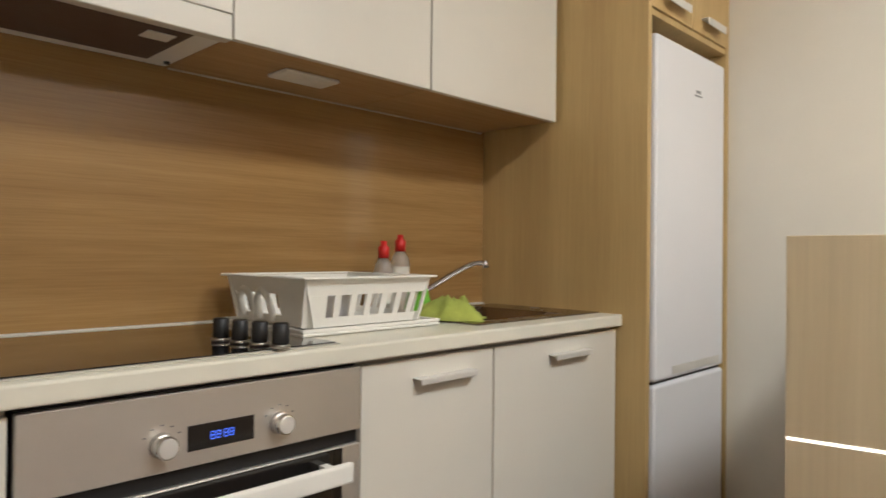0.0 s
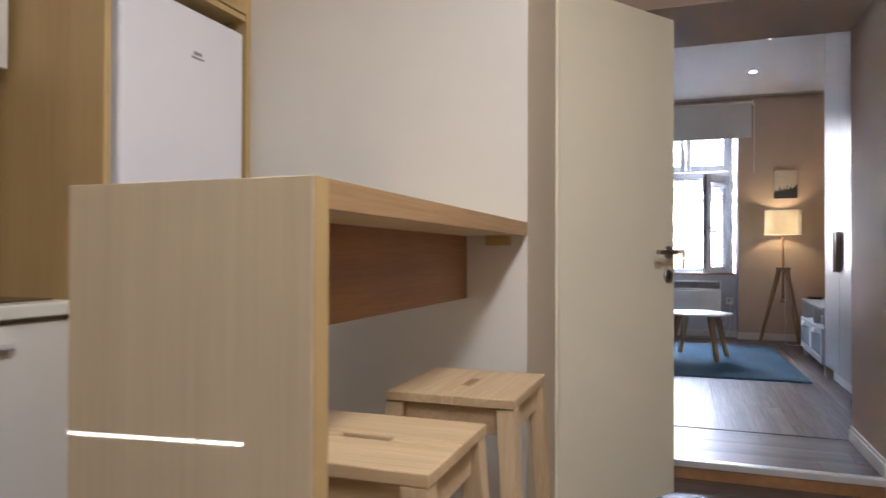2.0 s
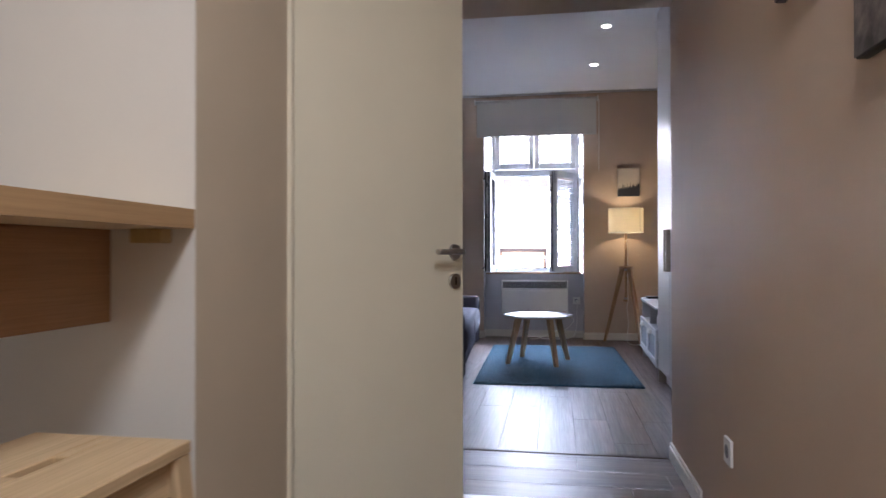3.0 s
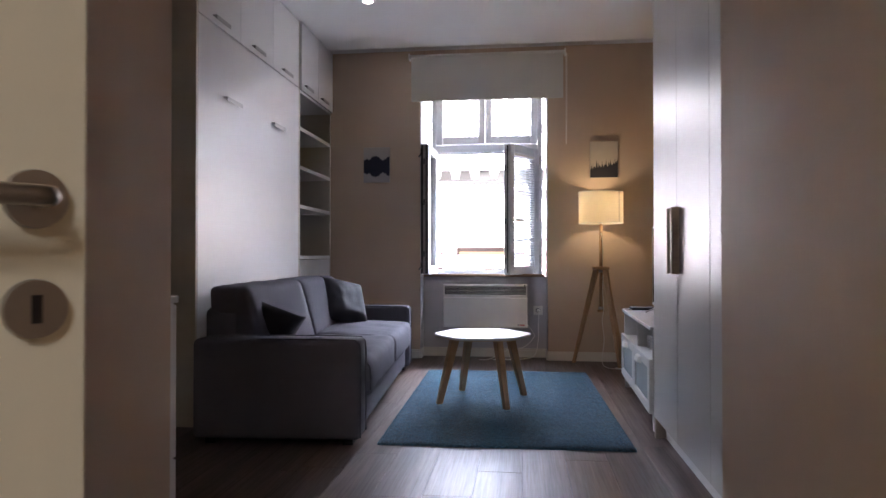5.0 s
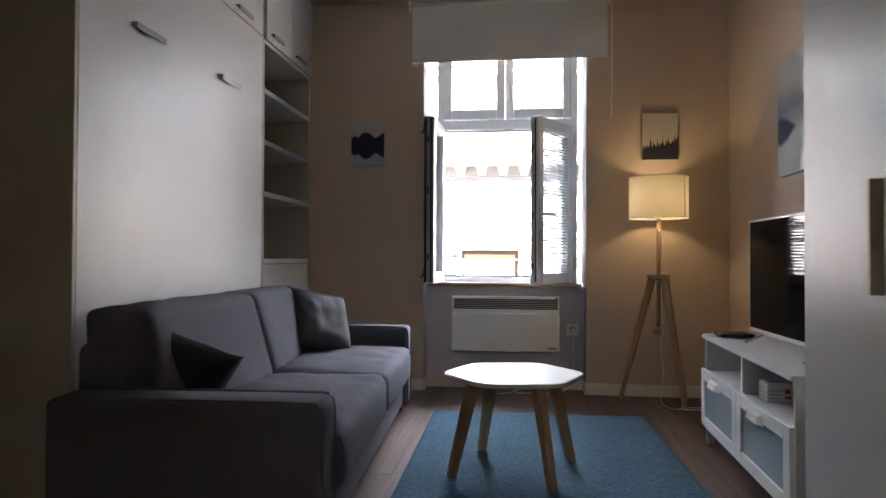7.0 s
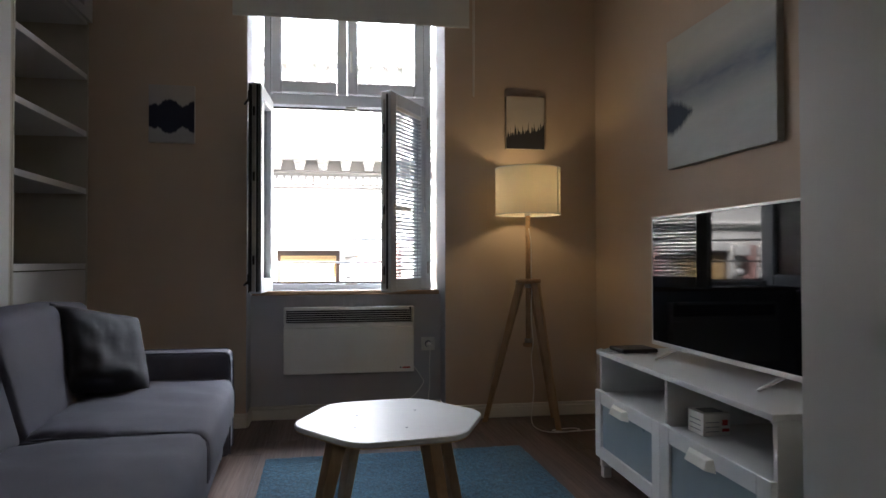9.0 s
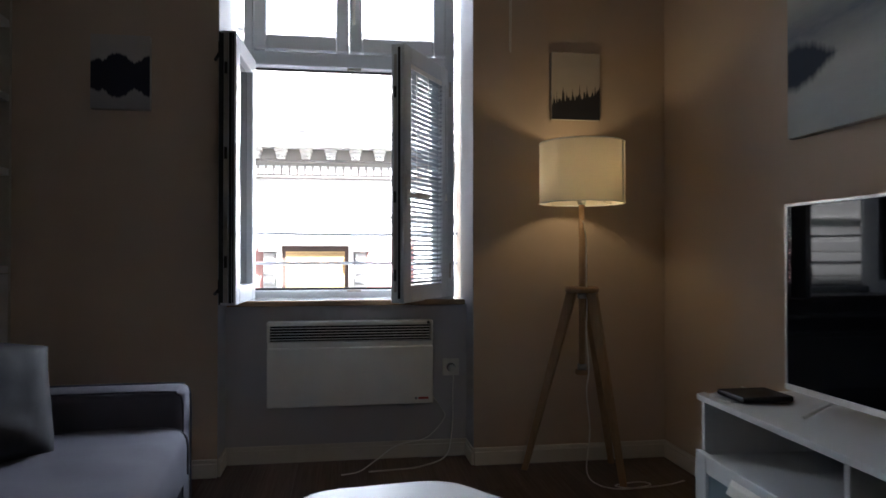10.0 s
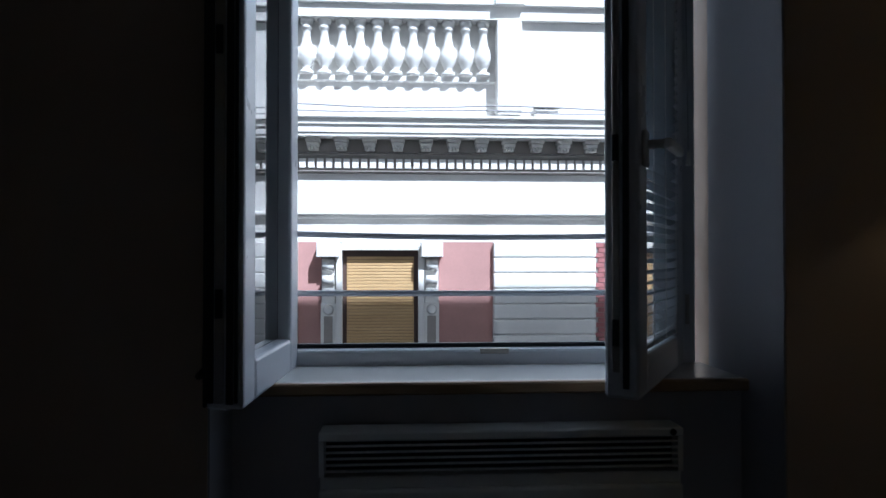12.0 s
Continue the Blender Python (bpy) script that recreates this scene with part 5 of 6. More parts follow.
odoor = box_part("door", oven, M_STEEL, (KFR - 0.011, KFR + 0.006, O0, O1, KF + 0.13, 0.632), 0.002)
box_part("door_glass", odoor, M_BLACKGLASS, (KFR + 0.0063, KFR + 0.0085, O0 + 0.045, O1 - 0.045, KF + 0.19, 0.630), 0.0, "black oven glass")
box_part("gap", oven, M_BLACK, (KFR - 0.0115, KFR - 0.004, O0 + 0.002, O1 - 0.002, 0.6325, 0.6595), 0.0)
bm = bm_box(bmesh.new(), KFR + 0.040, KFR + 0.056, O0 + 0.055, O1 - 0.050, 0.574, 0.613, 0.005, 2)
for y in (O0 + 0.09, O1 - 0.10):
    bm_box(bm, KFR + 0.009, KFR + 0.041, y, y + 0.018, 0.588, 0.607)
part("door_handle", bm, M_WHITEPL, odoor, "broad pale oven handle")

# hob
hob = thing("hob", (-1.04, 0.53, CT), "black glass ceramic hob set into the worktop", "hob")
box_part("rim", hob, M_STEEL, (-1.298, -0.806, 0.246, 0.830, CT + 0.0002, CT + 0.0035), 0.001)
box_part("glass", hob, M_BLACKGLASS, (-1.292, -0.812, 0.252, 0.824, CT + 0.0036, CT + 0.0055), 0.001)
for i in range(4):
    kx = -0.965 + i * 0.052
    y = 0.657 + i * 0.0127
    # Nickel ring puts the knob's reflection in the glass into the shape.
    k = part("hob_knob", bm_lathe(bmesh.new(), kx, y, [(0.0185, CT + 0.0058), (0.0185, CT + 0.012), (0.0165, CT + 0.013)], 24), M_NICKEL, hob, "silver ring standing in for the knob's reflection")
    part("grip", bm_lathe(bmesh.new(), kx, y, [(0.0150, CT + 0.0132), (0.0158, CT + 0.018), (0.0150, CT + 0.050), (0.0130, CT + 0.052)], 24), M_BLACK, k, "black knob grip")

# sink
sink = thing("sink", (-1.10, 1.60, CT), "stainless steel inset sink with drainer", "sink")
S0, S1, SX0, SX1 = 1.300, 1.885, -1.300, -0.855
bm = bmesh.new()
for d in ((SX0, SX1, S0, 1.37), (SX0, SX1, 1.74, S1), (SX0, -1.235, 1.3705, 1.7395), (-0.905, SX1, 1.3705, 1.7395)):
    bm_box(bm, *d, CT + 0.0003, CT + 0.0045, 0.0008)
part("rim", bm, M_SINK, sink)
bm = bmesh.new()
prev = None
for z, inset, r in ((CT + 0.0040, 0.0, 0.04), (CT - 0.012, 0.010, 0.05), (CT - 0.034, 0.016, 0.06)):
    x0, x1, y0, y1 = -1.235 + inset, -0.905 - inset, 1.370 + inset, 1.740 - inset
    loop = []
    for cx, cy, a0 in ((x1 - r, y1 - r, 0), (x0 + r, y1 - r, 90), (x0 + r, y0 + r, 180), (x1 - r, y0 + r, 270)):
        for k in range(7):
            a = radians(a0 + k * 15)
            loop.append(bm.verts.new((cx + r * math.cos(a), cy + r * math.sin(a), z)))
    if prev:
        for i in range(len(loop)):
            j = (i + 1) % len(loop)
            bm.faces.new((prev[i], prev[j], loop[j], loop[i])).smooth = True
    prev = loop
bm.faces.new(prev)
part("bowl", bm, M_SINK, sink)
tap = thing("tap", (-1.24, 1.46, CT), "slim chrome mixer tap with a long raised spout", "tap")
part("body", bm_lathe(bmesh.new(), -1.262, 1.445, [(0.026, CT + 0.0048), (0.024, CT + 0.012), (0.021, CT + 0.05), (0.019, CT + 0.075)], 24), M_CHROME, tap)
part("spout", bm_path(bmesh.new(), curve_pts([(-1.262, 1.445, CT + 0.040), (-1.225, 1.485, CT + 0.074), (-1.175, 1.542, CT + 0.120), (-1.135, 1.585, CT + 0.151), (-1.108, 1.615, CT + 0.157)]), 0.0085, 12), M_CHROME, tap)
part("aerator", bm_tube(bmesh.new(), (-1.106, 1.617, CT + 0.164), (-1.103, 1.620, CT + 0.140), 0.0115, 0.0105, 16), M_CHROME, tap)
part("lever", bm_path(bmesh.new(), [(-1.262, 1.445, CT + 0.078), (-1.285, 1.432, CT + 0.088), (-1.31, 1.418, CT + 0.092)], 0.007, 10), M_CHROME, tap)

# dish rack
rack = thing("dish_rack", (-1.09, 1.06, CT), "white plastic dish rack with tray and cutlery slots", "dish rack")
RX0, RX1, RY0, RY1, RZ0, RZ1 = -1.290, -0.945, 0.840, 1.217, 0.848, 0.955
box_part("tray", rack, M_WHITEPL, (RX0 - 0.012, RX1 + 0.016, RY0 - 0.016, RY1 + 0.020, CT + 0.0015, CT + 0.010), 0.004, "", 2)
for d in ((RX0 - 0.012, RX0 - 0.007, RY0 - 0.016, RY1 + 0.020), (RX1 + 0.011, RX1 + 0.016, RY0 - 0.016, RY1 + 0.020), (RX0 - 0.0065, RX1 + 0.0105, RY0 - 0.016, RY0 - 0.011), (RX0 - 0.0065, RX1 + 0.0105, RY1 + 0.015, RY1 + 0.020)):
    box_part("tray_wall", rack, M_WHITEPL, (*d, CT + 0.0102, CT + 0.018), 0.001)


def rack_wall(a, b, n, solid):
    """A leaning wall of slats between a bottom and a top band, from a to b (plan points at the top)."""
    a, b = Vector(a), Vector(b)
    d = (b - a).normalized()
    out = Vector((d.y, -d.x, 0))
    L = (b - a).length
    bm = bmesh.new()

    def quad(u0, u1, z0, z1):
        pts = []
        for th in (0.0, -0.004):
            for u, z in ((u0, z0), (u1, z0), (u1, z1), (u0, z1)):
                lean = -0.030 * (RZ1 - z) / (RZ1 - RZ0)
                uu = L / 2 + (u - L / 2) * (1 - 0.06 * (RZ1 - z) / (RZ1 - RZ0))
                p = a + d * uu + out * (lean + th)
                pts.append(bm.verts.new((p.x, p.y, z)))
        for q in ((0, 1, 2, 3), (7, 6, 5, 4), (0, 4, 5, 1), (1, 5, 6, 2), (2, 6, 7, 3), (3, 7, 4, 0)):
            bm.faces.new([pts[i] for i in q])
    quad(0, L, RZ1 - 0.036, RZ1)
    quad(0, L, RZ0, RZ0 + 0.020)
    for u0, u1 in solid:
        quad(u0 * L, u1 * L, RZ0 + 0.0201, RZ1 - 0.0361)
    for i in range(n + 1):
        u = L * i / n
        if not any(s0 * L - 0.006 < u < s1 * L + 0.006 for s0, s1 in solid):
            quad(u - 0.0090 if i else 0.0, u + 0.0090 if i < n else L, RZ0 + 0.0201, RZ1 - 0.0361)
    return bm


for a, b, n, solid in (((RX1, RY0, 0), (RX1, RY1, 0), 8, [(0.0, 0.17)]), ((RX1, RY1, 0), (RX0, RY1, 0), 9, []),
                       ((RX0, RY1, 0), (RX0, RY0, 0), 13, []), ((RX0, RY0, 0), (RX1, RY0, 0), 1, [(0.0, 0.06), (0.62, 1.0)])):
    part("side_grid", rack_wall(Vector(a), Vector(b), n, solid), M_WHITEPL, rack)
box_part("floor_grid", rack, M_WHITEPL, (RX0 + 0.03, RX1 - 0.03, RY0 + 0.03, RY1 - 0.03, RZ0 - 0.002, RZ0 + 0.004), 0.001)
for d in ((RX1 - 0.002, RX1 + 0.014, RY0 - 0.012, RY1 + 0.014), (RX0 - 0.014, RX0 + 0.002, RY0 - 0.012, RY1 + 0.014), (RX0 + 0.0022, RX1 - 0.0022, RY0 - 0.012, RY0 + 0.002), (RX0 + 0.0022, RX1 - 0.0022, RY1 - 0.002, RY1 + 0.014)):
    box_part("top_lip", rack, M_WHITEPL, (*d, RZ1 + 0.0003, RZ1 + 0.006), 0.002)
for x in (RX0 + 0.070, RX0 + 0.150):
    part("cutlery_arch", bm_path(bmesh.new(), curve_pts([(x - 0.026, RY0 + 0.026, RZ0 + 0.006), (x - 0.026, RY0 + 0.012, RZ0 + 0.055), (x, RY0 + 0.008, RZ0 + 0.078), (x + 0.026, RY0 + 0.012, RZ0 + 0.055), (x + 0.026, RY0 + 0.026, RZ0 + 0.006)], 5), 0.0085, 8), M_WHITEPL, rack)
cup = thing("white_mug", (-1.03, 0.98, RZ0 + 0.004), "white ceramic mug upside down in the dish rack", "mug")
part("body", bm_lathe(bmesh.new(), -1.03, 0.98, [(0.041, RZ0 + 0.0045), (0.041, RZ0 + 0.085), (0.036, RZ0 + 0.092)], 28), M_FRIDGE, cup)

# bottles behind the rack
for bx, by, hgt in ((-1.243, 1.315, 0.215), (-1.262, 1.398, 0.236)):
    bt = thing("soap_bottle", (bx, by, CT + 0.001), "clear soap bottle with a red cap by the splashback", "bottle", "soap bottles")
    z = CT + 0.001 if by < 1.3 else CT + 0.005
    part("body", bm_lathe(bmesh.new(), bx, by, [(0.026, z), (0.029, z + 0.01), (0.029, z + hgt - 0.095), (0.024, z + hgt - 0.070), (0.013, z + hgt - 0.052)], 24), M_BOTTLE, bt)
    c = part("cap", bm_lathe(bmesh.new(), bx, by, [(0.0165, z + hgt - 0.0515), (0.0165, z + hgt - 0.018), (0.010, z + hgt - 0.014), (0.0095, z + hgt)], 20), M_RED, bt, "red screw cap")
    part("label", bm_lathe(bmesh.new(), bx, by, [(0.0293, z + 0.03), (0.0293, z + hgt - 0.098)], 24, False), M_WHITEPL, bt, "pale printed label")


def draped(name, where, sx, sy, hgt, material, label, seed):
    bm = bmesh.new()
    n = 22
    g = []
    for i in range(n + 1):
        row = []
        for j in range(n + 1):
            u, v = i / n * 2 - 1, j / n * 2 - 1
            rr = min(1.0, math.hypot(u, v))
            z = hgt * (1 - rr ** 2.2) * (0.72 + 0.5 * noise.noise(Vector((u * 2.2 + seed, v * 2.2, 0)))) + 0.036 * (1 - rr ** 4) * abs(noise.noise(Vector((u * 4.5, v * 4.5, seed)))) + 0.006 * noise.noise(Vector((u * 11, v * 11, seed)))
            w = 1 + 0.12 * noise.noise(Vector((u * 2, v * 2, seed + 5)))
            row.append(bm.verts.new((u * sx * w, v * sy * w, max(0.001, z))))
        g.append(row)
    for i in range(n):
        for j in range(n):
            bm.faces.new((g[i][j], g[i + 1][j], g[i + 1][j + 1], g[i][j + 1])).smooth = True
    edge = [e for e in bm.edges if len(e.link_faces) == 1]
    ret = bmesh.ops.extrude_edge_only(bm, edges=edge)
    for v in [x for x in ret["geom"] if isinstance(x, bmesh.types.BMVert)]:
        v.co.z = 0.0
    ob = single(name, bm, material, label, "cloth")
    ob.matrix_basis = pose(*where, 0, 0, 35)
    return ob


draped("dish_cloth", (-1.010, 1.345, CT + 0.005), 0.105, 0.075, 0.058, M_GREEN, "crumpled green microfibre cloth on the sink rim", 2.3)
draped("sponge_cloth", (-1.095, 1.310, CT + 0.005), 0.055, 0.045, 0.095, M_GREEN_DARK, "bright green cleaning cloth behind the dish rack", 6.1)

# upper cabinets, hood and socket
UX, UZ = -1.022, 1.462
for y0, y1, lab in ((0.706, 1.288, "cream wall cabinet with an oak underside"), (1.291, 1.880, "cream wall cabinet beside the fridge housing")):
    u = thing("wall_cabinet", (-1.2, (y0 + y1) / 2, UZ), lab, "cabinet", "kitchen wall cabinets")
    box_part("body", u, M_CARCASS, (KB + 0.002, UX - 0.019, y0, y1, UZ + 0.022, 2.20), 0.0)
    box_part("underside", u, M_BAR_EDGE, (KB + 0.0125, UX - 0.0185, y0, y1, UZ + 0.004, UZ + 0.0215), 0.0, "oak-look underside board")
    box_part("door", u, M_KITCHEN, (UX - 0.018, UX, y0 + 0.0015, y1 - 0.0015, UZ, 2.20), 0.0015)
hc = thing("hood_cabinet", (-1.2, 0.2, UZ), "cream wall cabinet over the cooker hood", "cabinet", "kitchen wall cabinets")
box_part("body", hc, M_CARCASS, (KB + 0.002, UX - 0.019, -0.85, 0.702, UZ + 0.07, 2.20), 0.0)
box_part("door", hc, M_KITCHEN, (UX - 0.018, UX, -0.85, 0.7045, UZ + 0.052, 2.20), 0.0015)
hood = thing("cooker_hood", (-1.2, 0.35, UZ), "cream built-in cooker hood with dark filter panel", "hood")
box_part("front", hood, M_KITCHEN, (UX - 0.030, UX, 0.02, 0.7040, UZ - 0.004, UZ + 0.050), 0.002)
box_part("frame", hood, M_WHITEPL, (KB + 0.014, UX - 0.0305, 0.02, 0.7040, UZ + 0.004, UZ + 0.069), 0.002)
box_part("filter", hood, M_BROWNFRAME, (KB + 0.07, UX - 0.035, 0.03, 0.638, UZ - 0.002, UZ + 0.0035), 0.001, "dark grease filter")
box_part("lamp_cover", hood, M_WHITEPL, (UX - 0.115, UX - 0.065, 0.556, 0.614, UZ - 0.005, UZ - 0.0022), 0.001)
part("screw", bm_lathe(bmesh.new(), KB + 0.06, 0.688, [(0.007, UZ - 0.001), (0.007, UZ + 0.0036)]), M_BLACK, hood)
us = thing("under_cabinet_socket", (-1.2, 0.95, UZ), "cream triple socket under the wall cabinet", "socket")
box_part("plate", us, M_WHITEPL, (-1.222, -1.136, 0.905, 1.068, UZ - 0.006, UZ + 0.0035), 0.003)
for i in range(3):
    part("outlet", bm_lathe(bmesh.new(), -1.179, 0.936 + i * 0.050, [(0.018, UZ - 0.0072), (0.018, UZ - 0.0062)]), M_WHITEPL, us)
single("cabinet_bottom_trim", bm_box(bmesh.new(), KB + 0.0125, KB + 0.017, 0.71, 1.88, UZ - 0.001, UZ + 0.0035, 0.001), M_CARCASS, "thin pale strip under the wall cabinets", "trim")

# fridge housing
hs = thing("fridge_housing", (-1.03, 2.2, KF), "tall light oak housing around the fridge", "cabinet")
FX = -0.700
box_part("side_panel", hs, M_OAK, (KB + 0.001, FX, 1.900, 1.922, KF, 2.60), 0.001)
box_part("side_panel", hs, M_OAK, (KB + 0.001, FX, 2.500, 2.5245, KF, 2.60), 0.001)
box_part("bridge_board", hs, M_OAK, (KB + 0.001, FX - 0.004, 1.9225, 2.4995, 1.762, 1.782), 0.001)
box_part("upper_body", hs, M_OAK, (KB + 0.002, FX - 0.022, 1.9225, 2.4995, 1.783, 2.60), 0.0)
for y0, y1 in ((1.924, 2.210), (2.213, 2.498)):
    d = box_part("upper_door", hs, M_OAK, (FX - 0.020, FX, y0, y1, 1.786, 2.60), 0.001)
    bar_handle(d, FX + 0.0003, (y0 + y1) / 2 - 0.075, (y0 + y1) / 2 + 0.075, 1.838, M_ALU)
fridge = thing("fridge", (-1.03, 2.21, KF), "tall white fridge freezer inside the oak housing", "fridge")
R0, R1 = 1.948, 2.480
box_part("body", fridge, M_FRIDGE, (KB + 0.03, FX - 0.055, R0 + 0.004, R1 - 0.004, KF + 0.03, 1.700), 0.004)
up = box_part("fridge_door", fridge, M_FRIDGE, (FX - 0.052, FX + 0.004, R0, R1, 0.622, 1.712), 0.012, "", 3)
dn = box_part("freezer_door", fridge, M_FRIDGE, (FX - 0.052, FX + 0.004, R0, R1, KF + 0.06, 0.613), 0.012, "", 3)
box_part("grip_recess", up, M_ALU, (FX + 0.0043, FX + 0.0055, R0 + 0.12, R1 - 0.04, 0.636, 0.662), 0.001, "grey grip recess")
box_part("seal", fridge, M_BLACK, (FX - 0.050, FX - 0.010, R0 + 0.006, R1 - 0.006, 0.6135, 0.6215), 0.0)
box_part("badge", up, M_GREYPRINT, (FX + 0.0043, FX + 0.005, R0 + 0.275, R0 + 0.330, 1.560, 1.566), 0.0, "small grey badge")
box_part("badge", up, M_GREYPRINT, (FX + 0.0043, FX + 0.005, R0 + 0.285, R0 + 0.320, 1.572, 1.582), 0.0, "small grey badge")
for y in (R0 + 0.05, R1 - 0.05):
    part("foot", bm_lathe(bmesh.new(), FX - 0.09, y, [(0.018, KF), (0.018, KF + 0.031)]), M_BLACK, fridge)

# breakfast bar
bar = thing("breakfast_bar", (0.08, 1.9, KF), "pale oak breakfast bar fixed to the wall", "bar table")
BX0, BX1 = -0.123, 0.284
box_part("end_panel", bar, M_BARFRONT, (BX0, BX1, 1.299, 1.337, KF, 1.054), 0.001)
box_part("top", bar, M_BARFRONT, (BX0, BX1, 1.3372, 2.5255, 1.014, 1.054), 0.0012)
box_part("top_edge_band", bar, M_BAR_EDGE, (BX1 + 0.0002, BX1 + 0.0012, 1.3365, 2.525, 1.0145, 1.0535), 0.0, "warm oak edge band")
box_part("panel_edge_band", bar, M_OAK, (BX1 + 0.0002, BX1 + 0.0012, 1.300, 1.336, KF, 1.0535), 0.0, "warm oak edge band")
box_part("stretcher_board", bar, M_OAK_Y, (0.075, 0.096, 1.3375, 2.525, 0.822, 1.0135), 0.001)
box_part("wall_cleat", bar, M_OAK, (0.165, 0.235, 2.485, 2.5245, 0.985, 1.0135), 0.002)

# stools
stool = thing("bar_stool", (0.213, 2.190, KF), "pine stool with a hand slot in the seat under the bar", "stool", "pine stools", "", 0.0)
SZ = 0.632 - KF
bm = bmesh.new()
w, l = 0.157, 0.178
for d in ((-w, -0.013, -l, l), (0.013, w, -l, l), (-0.0129, 0.0129, -l, -0.050), (-0.0129, 0.0129, 0.050, l)):
    bm_box(bm, *d, SZ - 0.022, SZ, 0.002)
part("seat", bm, M_PINE, stool)
for sx in (-1, 1):
    for sy in (-1, 1):
        bm = bmesh.new()
        vs = []
        for z, f, t in ((0.0, 1.16, 0.016), (SZ - 0.0225, 0.86, 0.022)):
            c = Vector((sx * w * f, sy * l * f, z))
            vs.append([bm.verts.new(c + Vector((a * t, b * t, 0))) for a, b in ((-1, -1), (1, -1), (1, 1), (-1, 1))])
        for i in range(4):
            j = (i + 1) % 4
            bm.faces.new((vs[0][i], vs[0][j], vs[1][j], vs[1][i]))
        bm.faces.new(vs[0][::-1])
        bm.faces.new(vs[1])
        bmesh.ops.bevel(bm, geom=bm.edges[:], offset=0.002, segments=1, affect="EDGES")
        part("leg", bm, M_PINE_Z, stool)
for sy in (-1, 1):
    y = sy * l * 0.86
    box_part("apron", stool, M_PINE, (-w * 0.86 + 0.0225, w * 0.86 - 0.0225, y - 0.009, y + 0.009, SZ - 0.085, SZ - 0.0225), 0.001)
    box_part("stretcher", stool, M_PINE, (-w * 1.03 + 0.021, w * 1.03 - 0.021, sy * l * 1.03 - 0.009, sy * l * 1.03 + 0.009, 0.24, 0.275), 0.001)
for sx in (-1, 1):
    x = sx * w * 0.86
    box_part("apron", stool, M_PINE, (x - 0.009, x + 0.009, -l * 0.86 + 0.0225, l * 0.86 - 0.0225, SZ - 0.085, SZ - 0.0225), 0.001)
    box_part("stretcher", stool, M_PINE, (sx * w * 1.05 - 0.009, sx * w * 1.05 + 0.009, -l * 1.05 + 0.021, l * 1.05 - 0.021, 0.20, 0.235), 0.001)
stool_b = copy_thing(stool, pose(0.190, 1.640, KF, 0, 0, 90.5))

# open door to the side room
leaf = thing("door_1", (0.290, 3.030, KF), "open cream interior door with satin nickel handle", "door", "", "structure", 54.6)
DW, DH = 0.692, 1.972 - KF
box_part("leaf", leaf, M_DOOR, (0.004, DW, 0.0, 0.040, 0.022, DH), 0.002)
box_part("latch", leaf, M_NICKEL, (DW + 0.0002, DW + 0.0015, 0.010, 0.030, 0.99 - KF, 1.12 - KF), 0.0005, "metal latch plate")
for side in (-1, 1):
    y = -0.0003 if side < 0 else 0.0403
    for z, r in ((0.970 - KF, 0.0275), (0.869 - KF, 0.0275)):
        part("rose", bm_tube(bmesh.new(), (DW - 0.045, y, z), (DW - 0.045, y + side * 0.008, z), r, r - 0.001, 28), M_NICKEL, leaf, "round nickel rose")
    bm = bm_path(bmesh.new(), curve_pts([(DW - 0.045, y + side * 0.008, 0.970 - KF), (DW - 0.045, y + side * 0.035, 0.970 - KF), (DW - 0.052, y + side * 0.047, 0.970 - KF), (DW - 0.08, y + side * 0.050, 0.970 - KF), (DW - 0.175, y + side * 0.050, 0.970 - KF)], 6), 0.0095, 14)
    part("lever", bm, M_NICKEL, leaf, "nickel lever handle")
    part("keyhole", bm_box(bmesh.new(), DW - 0.0495, DW - 0.0405, *sorted((y + side * 0.0082, y + side * 0.0090)), 0.856 - KF, 0.882 - KF, 0.0), M_BLACK, leaf)
casing = thing("door_frame_1", (LEFT, 3.40, KF), "cream door frame around the side doorway", "door frame", "", "structure")
for d in ((LEFT - 0.12, LEFT + 0.012, 3.0005, 3.024, KF, 2.028), (LEFT - 0.12, LEFT + 0.012, 3.746, 3.7695, KF, 2.028), (LEFT - 0.12, LEFT + 0.012, 3.0245, 3.7455, 2.004, 2.028)):
    box_part("jamb", casing, M_DOOR, d, 0.002)
for d in ((LEFT + 0.0005, LEFT + 0.014, 3.770, 3.835, KF, 2.09), (LEFT + 0.0005, LEFT + 0.014, 3.0005, 3.7695, 2.0285, 2.09)):
    box_part("architrave", casing, M_DOOR, d, 0.003)

# ---- the house across the street ----
FY = 18.2
house = thing("apartment_building", (1.0, FY + 3, -9.0), "ornate pale old town house with cornice and balustrade", "building")
X0, X1 = -15.8, 15.6
BAY = 4.742                      # one window, its panels and one rusticated pier
box_part("wall", house, M_PLASTER, (X0, X1, FY + 0.02, FY + 8, -9.0, 5.10), 0.0)


def profile_run(name, prof, material, x0=X0, x1=X1):
    """A moulding along x with an outline (reach towards the street, z)."""
    bm = bmesh.new()
    a = [bm.verts.new((x0, FY + 0.03 - o, z)) for o, z in prof]
    b = [bm.verts.new((x1, FY + 0.03 - o, z)) for o, z in prof]
    for i in range(len(prof)):
        j = (i + 1) % len(prof)
        bm.faces.new((a[i], a[j], b[j], b[i]))
    bm.faces.new(a)
    bm.faces.new(b[::-1])
    return part(name, bm, material, house)


